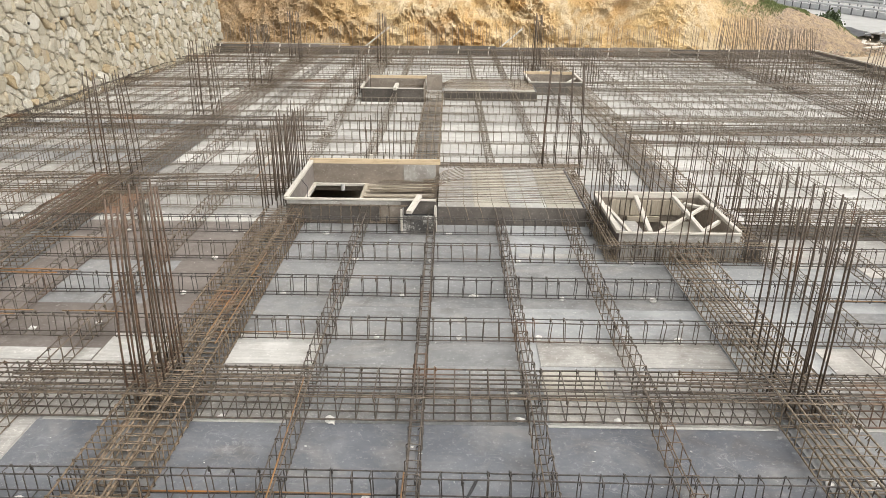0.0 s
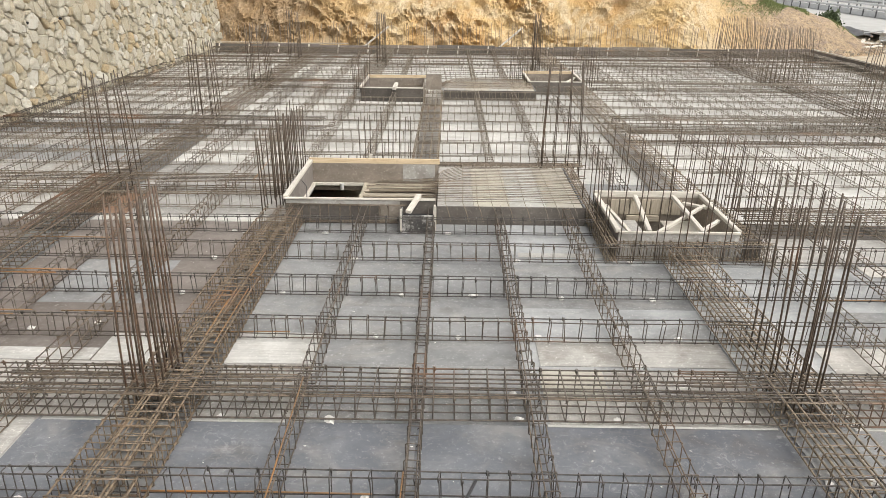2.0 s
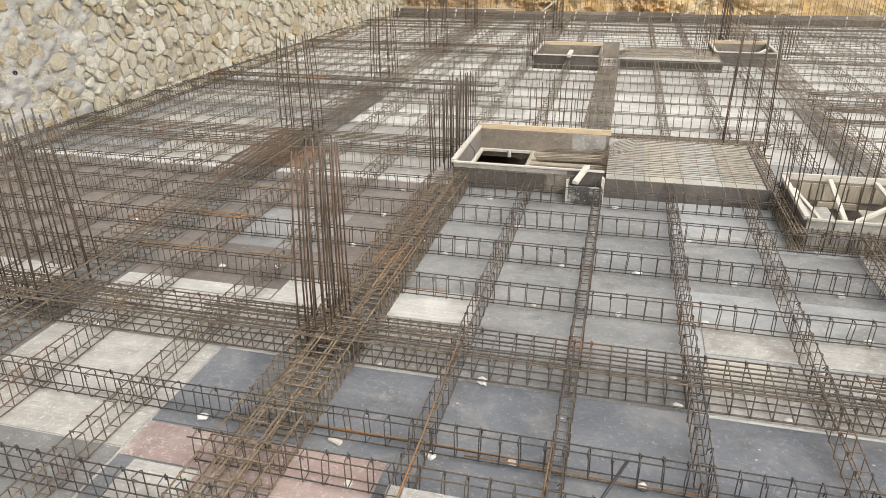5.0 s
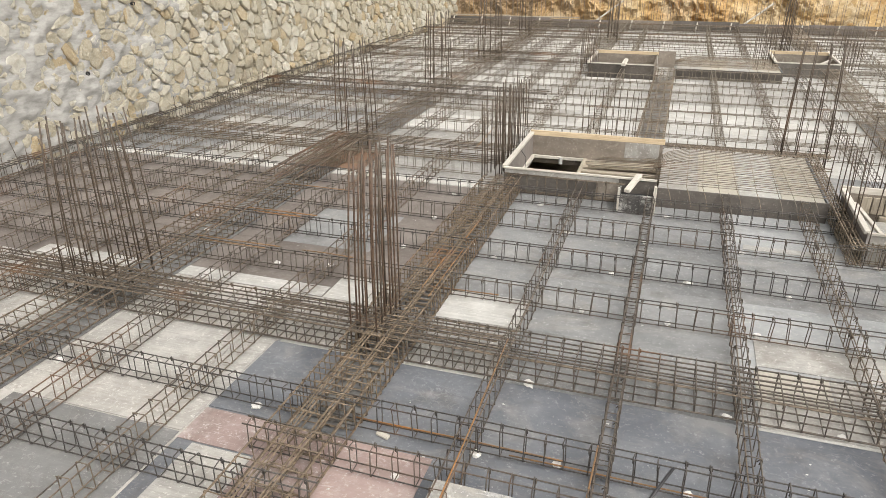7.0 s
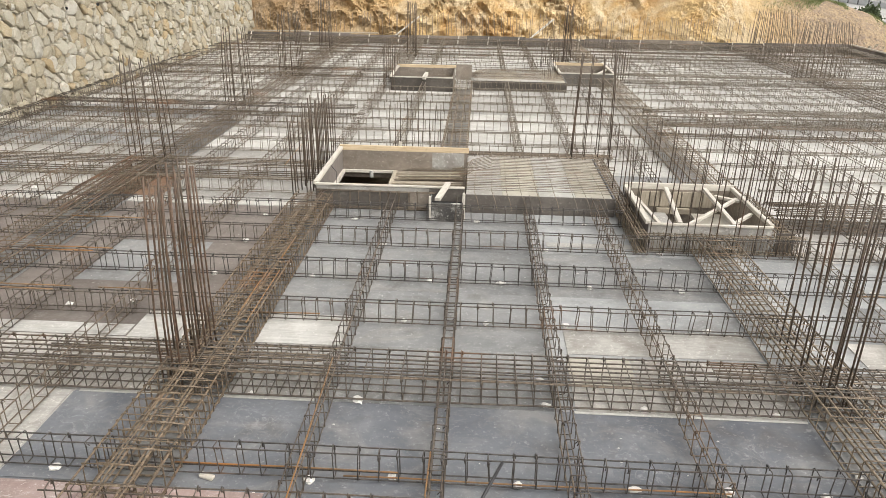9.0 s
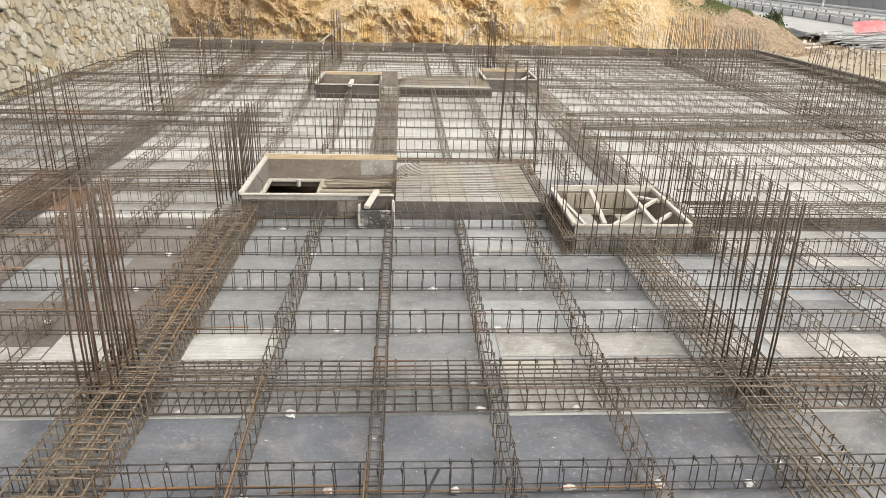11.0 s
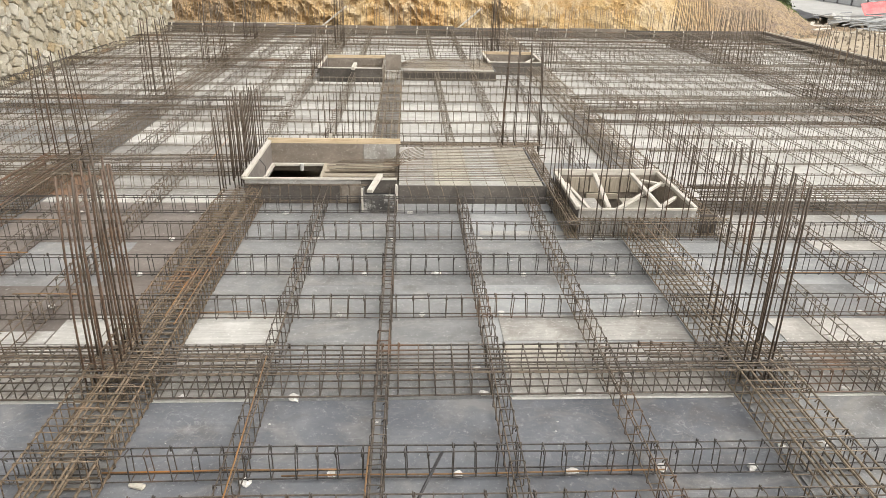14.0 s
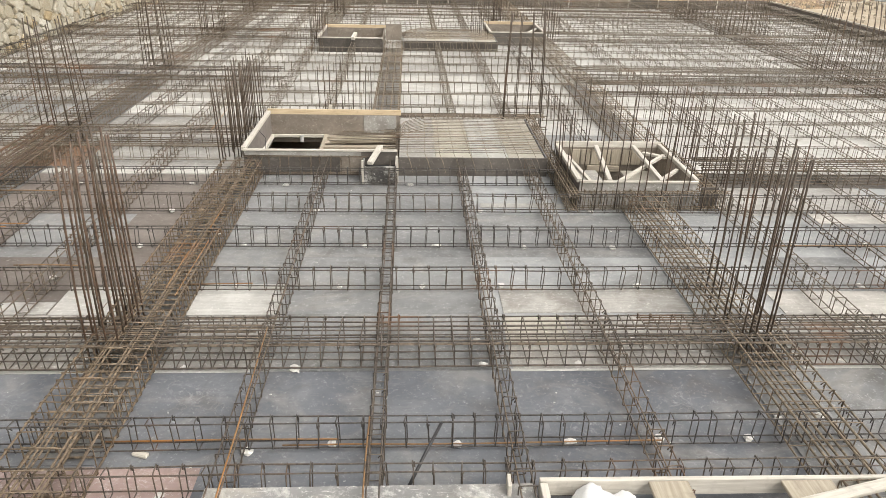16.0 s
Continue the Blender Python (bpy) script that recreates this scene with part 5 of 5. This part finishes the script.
# ---- near the camera ----
rod = new("steel_rod", mesh_of("steel_rod", *sweep([(0.0, 3.44, 0.12), (0.12, 3.66, 0.22), (0.245, 3.88, 0.32)], 0.012, 8), IRON, True))
tagged(rod, "dark steel rod leaning on the rib cage", "steel rod")
bar2 = new("steel_rod", mesh_of("steel_rod", *sweep([(0.69, 3.42, 0.02), (0.675, 3.5, 0.16), (0.665, 3.58, 0.27)], 0.007, 8), STEEL_GREY, True))
tagged(bar2, "short grey bar standing beside the rib cage", "steel rod")
upstand = thing("cement_form", (-1.3, 2.3, 0), "low form panel splashed with white cement", "formwork")
part("top_panel", mesh_of("upstand_top", *box(0, 2.14, 0, 1.115, 0.004, 0.2, 0.006), CEMENT), upstand)
boards(upstand, "stop_block", [((1.96, 1.0, 0.24), (1.965, 1.115, 0.24), 0.025, 0.09)], TIMBER_PALE)
well = thing("well_form", (0.86, 2.16, 0), "open pale timber frame holding a white sack and boards", "formwork box")
boards(well, "rim_board", [((0, 1.2, 0.22), (2.4, 1.18, 0.22), 0.035, 0.13), ((0.02, 0.0, 0.22), (0.02, 1.17, 0.22), 0.05, 0.13)], TIMBER_PALE)
boards(well, "cross_board", [((0.83, 0.1, 0.28), (0.83, 1.16, 0.28), 0.26, 0.025), ((1.75, 0.3, 0.27), (1.75, 1.16, 0.27), 0.34, 0.025)], TIMBER_GREY)
part("bottom_panel", mesh_of("well_bottom", *box(0.05, 2.4, 0, 1.18, 0.004, 0.02), PLY_DARK), well)
def sack_lump(r, seed):
    """A slack woven sack with soft folds."""
    bm = bmesh.new()
    bmesh.ops.create_icosphere(bm, subdivisions=4, radius=r)
    for v in bm.verts:
        q = v.co.normalized()
        k = 0.85 + 0.3 * noise.noise(q * 1.2 + Vector((seed, 0, 0))) + 0.13 * abs(noise.noise(q * 3.0 + Vector((0, seed, 0)))) + 0.03 * noise.noise(q * 9 + Vector((0, 0, seed)))
        v.co = Vector((v.co.x * k, v.co.y * k, v.co.z * k * 0.85))
    bm.verts.index_update()
    out = [v.co.copy() for v in bm.verts], [tuple(v.index for v in f.verts) for f in bm.faces]
    bm.free()
    return out


sack = new("sack", mesh_of("sack", *sack_lump(0.19, 6.1), CLOTH, True))
sack.matrix_world = pose(1.2, 3.16, 0.2, 0, 0, 20)
tagged(sack, "white woven sack in the timber frame", "sack")
rag = new("sack", mesh_of("sack", *sack_lump(0.16, 2.4), CLOTH, True))
rag.matrix_world = pose(1.36, 3.14, 0.2, 20, 0, 70)
tagged(rag, "white woven sack in the timber frame", "sack")
for i, (a, b, wd, mt) in enumerate([((2.1, 3.0, 0.31), (3.2, 3.27, 0.31), 0.08, TIMBER_PALE), ((2.25, 2.9, 0.31), (3.2, 3.1, 0.33), 0.1, TIMBER_GREY)]):
    data, m = board_between(a, b, wd, 0.03)
    ob = new("plank", mesh_of("plank", *data, mt))
    ob.matrix_world = m
    tagged(ob, "loose plank lying over the timber frame", "plank", "loose planks")
tub = new("green_tub", mesh_of("green_tub", *joined([sweep([(0, 0, 0), (0, 0, 0.09)], 0.06, 14), sweep([(0, 0, 0.085), (0, 0, 0.1)], 0.068, 14)]), GREEN_PLASTIC))
tub.matrix_world = pose(2.5, 2.95, 0.3, 0, 12, 0)
tagged(tub, "small green plastic tub on the boards", "tub")

# ---- single pieces of deck and wall ----
def panel_kind(x, y, k):
    r = k.random()
    # darker kinds at far left: shadow on the deck put into panel colour
    if 10 < y < 12.6 and x < -4.4:
        return PLY_WORN if r < 0.4 else PLY_GREY
    if y > 12.0 or (y > 10.0 and (x < -2.8 or x > 4)):
        if x > 4:
            return PLY_PALE if r < 0.85 else PLY_WORN
        if y > 17:
            return PLY_PALE if r < 0.75 else PLY_WORN
        if x < -6:
            return PLY_PALE if r < 0.1 else PLY_WORN if r < 0.6 else PLY_GREY
        return PLY_PALE if r < (0.5 if x < -2.7 else 0.86) else PLY_WORN
    if x < -3.4:
        if y > 6.4:
            # brown panels, with the shadow there darkening their colour too
            return PLY_SHADE if (x < -4.4 or r < 0.85) else PLY_GREY
        return PLY_CHALK if r < 0.5 else PLY_WORN
    if x < -2.5 and 6.4 < y < 9.8:
        return PLY_SHADE if r < 0.6 else PLY_STAINED
    if y < 4.94:
        return PLY_GREY if x > 2.7 else PLY_DARK
    if x > 4.0:
        return PLY_GREY if r < 0.5 else PLY_MID if r < 0.85 else PLY_WORN
    return PLY_MID if x > 0.9 and r < 0.75 else PLY_GREY


prng = random.Random(77)
PANEL_MESH = {}
y_lines = [SOUTH_Y, -1.2, 0.05, 1.3, 2.55, 3.82, 4.94, 5.88, 7.12, 8.36, 9.84, 12.0, 13.2, 14.4, 15.6, 16.85, 18.1, 19.4, 20.1, 22.2, 23.45, 24.7, 25.95, 27.2, 28.45, 29.7, NORTH_Y]
for j, (ya, yb) in enumerate(zip(y_lines, y_lines[1:])):
    if 2.5 < ya < 9.0:
        cuts = [WALL_X, -8.65, -6.75, -5.68, -4.68, -3.46, -2.4, -1.22, -0.215, 0.775, 1.787, 3.1, 4.22, 5.22, 6.25, 7.3, 8.3, 9.3, 10.75, 12.0, 13.0, 14.0, EAST_X]
    else:
        cuts = [WALL_X] + [v for v in (WALL_X + (1.25 if j % 2 else 2.44) + 2.44 * i for i in range(12)) if v < EAST_X - 0.1] + [EAST_X]
    for x, xb in zip(cuts, cuts[1:]):
        # cut the panel at the openings
        spans = [(x, xb, ya, yb)]
        for o in OPENINGS:
            nxt = []
            for a0, a1, c0, c1 in spans:
                if o[0] < a1 and o[1] > a0 and o[2] < c1 and o[3] > c0:
                    if c0 < o[2] - 0.02:
                        nxt.append((a0, a1, c0, o[2]))
                    if o[3] + 0.02 < c1:
                        nxt.append((a0, a1, o[3], c1))
                    m0, m1 = max(c0, o[2]), min(c1, o[3])
                    if a0 < o[0] - 0.02:
                        nxt.append((a0, o[0], m0, m1))
                    if o[1] + 0.02 < a1:
                        nxt.append((o[1], a1, m0, m1))
                else:
                    nxt.append((a0, a1, c0, c1))
            spans = nxt
        for a0, a1, c0, c1 in spans:
            mt = panel_kind((a0 + a1) / 2, (c0 + c1) / 2, prng)
            lx, ly = round(a1 - a0 - 0.0012, 4), round(c1 - c0 - 0.0012, 4)
            key = (lx, ly, mt.name)
            if key not in PANEL_MESH:
                PANEL_MESH[key] = mesh_of("panel", *box(0, lx, 0, ly, -0.021, 0, 0.0006), mt)
            part("panel", PANEL_MESH[key], deck, pose(a0 + 0.0006, c0 + 0.0006, prng.uniform(-0.002, 0.001)))
# odd sheets laid over the joints
for a0, a1, c0, c1, mt in [(-2.25, -1.28, 5.86, 6.47, PLY_PALE), (-5.34, -4.95, 10.13, 11.25, PLY_RUSTY), (-3.45, -2.77, 5.87, 6.41, PLY_PALE), (0.92, 1.53, 5.355, 5.82, PLY_CREAM), (0.92, 2.86, 4.95, 5.35, PLY_CHALK), (1.54, 2.84, 5.355, 5.82, PLY_CHALK), (0.95, 2.84, 5.88, 6.385, PLY_WORN), (-7.5, -3.47, 5.88, 6.11, PLY_PALE), (-7.4, -2.77, 4.97, 5.86, PLY_CHALK), (-2.13, -1.28, 4.97, 5.85, PLY_WORN), (3.5, 6.6, 4.965, 5.73, PLY_WORN),
                           (-3.46, -2.2, 3.84, 4.92, PLY_DARK), (-3.46, -2.765, 3.42, 3.82, PLY_RED), (-2.76, -2.185, 2.2, 3.82, PLY_RED), (-2.18, -1.45, 2.5, 3.8, PLY_RED), (-3.3, -2.765, 2.2, 3.4, PLY_WORN), (-4.9, -3.48, 3.5, 3.98, PLY_CHALK), (-3.8, -3.48, 3.98, 4.94, PLY_WORN), (-5.3, -3.82, 4.0, 4.94, PLY_WORN), (-5.2, -3.48, 2.3, 3.48, PLY_STAINED),
                           (-10.3, -2.75, 9.86, 10.12, PLY_PALE), (0.98, 2.2, 8.6, 8.74, PLY_WORN), (-3.42, -1.34, 4.925, 4.965, PLY_PALE), (0.9, 2.85, 4.915, 4.948, PLY_PALE), (3.5, 6.5, 4.92, 4.96, PLY_PALE), (3.8, 5.1, 5.74, 6.3, PLY_CHALK), (4.4, 6.6, 8.5, 9.38, PLY_WORN), (5.7, 9.2, 6.2, 6.6, PLY_PALE), (4.32, 15.3, 9.4, 9.97, FORM_DIRTY), (5.38, 9.2, 8.09, 8.46, PLY_CHALK),
                           (-2.76, -2.14, 5.86, 9.8, PLY_STAINED), (-2.7, -2.2, 3.9, 5.84, PLY_STAINED), (2.86, 3.44, 5.4, 8.5, PLY_MID), (2.92, 3.4, 2.0, 5.3, PLY_GREY), (-6.0, -5.35, 1.5, 10.1, PLY_STAINED), (-6.0, -5.35, 10.12, 11.3, PLY_RUSTY), (-6.0, -5.35, 11.31, 15.5, PLY_STAINED), (3.55, 4.1, 10.6, 16.0, PLY_STAINED), (-0.64, -0.2, 12.4, 20.0, PLY_STAINED)]:
    part("panel", mesh_of("panel", *box(0, a1 - a0, 0, c1 - c0, 0.0, 0.005, 0.001), mt), deck, pose(a0, c0, 0.003 + 0.0045 * (mt is PLY_STAINED or a0 in (2.86, 2.92))))

for cy, cz, verts, faces in STONES:
    part("stone", mesh_of("stone", verts, faces, STONE), stone_wall, pose(0, cy, cz))
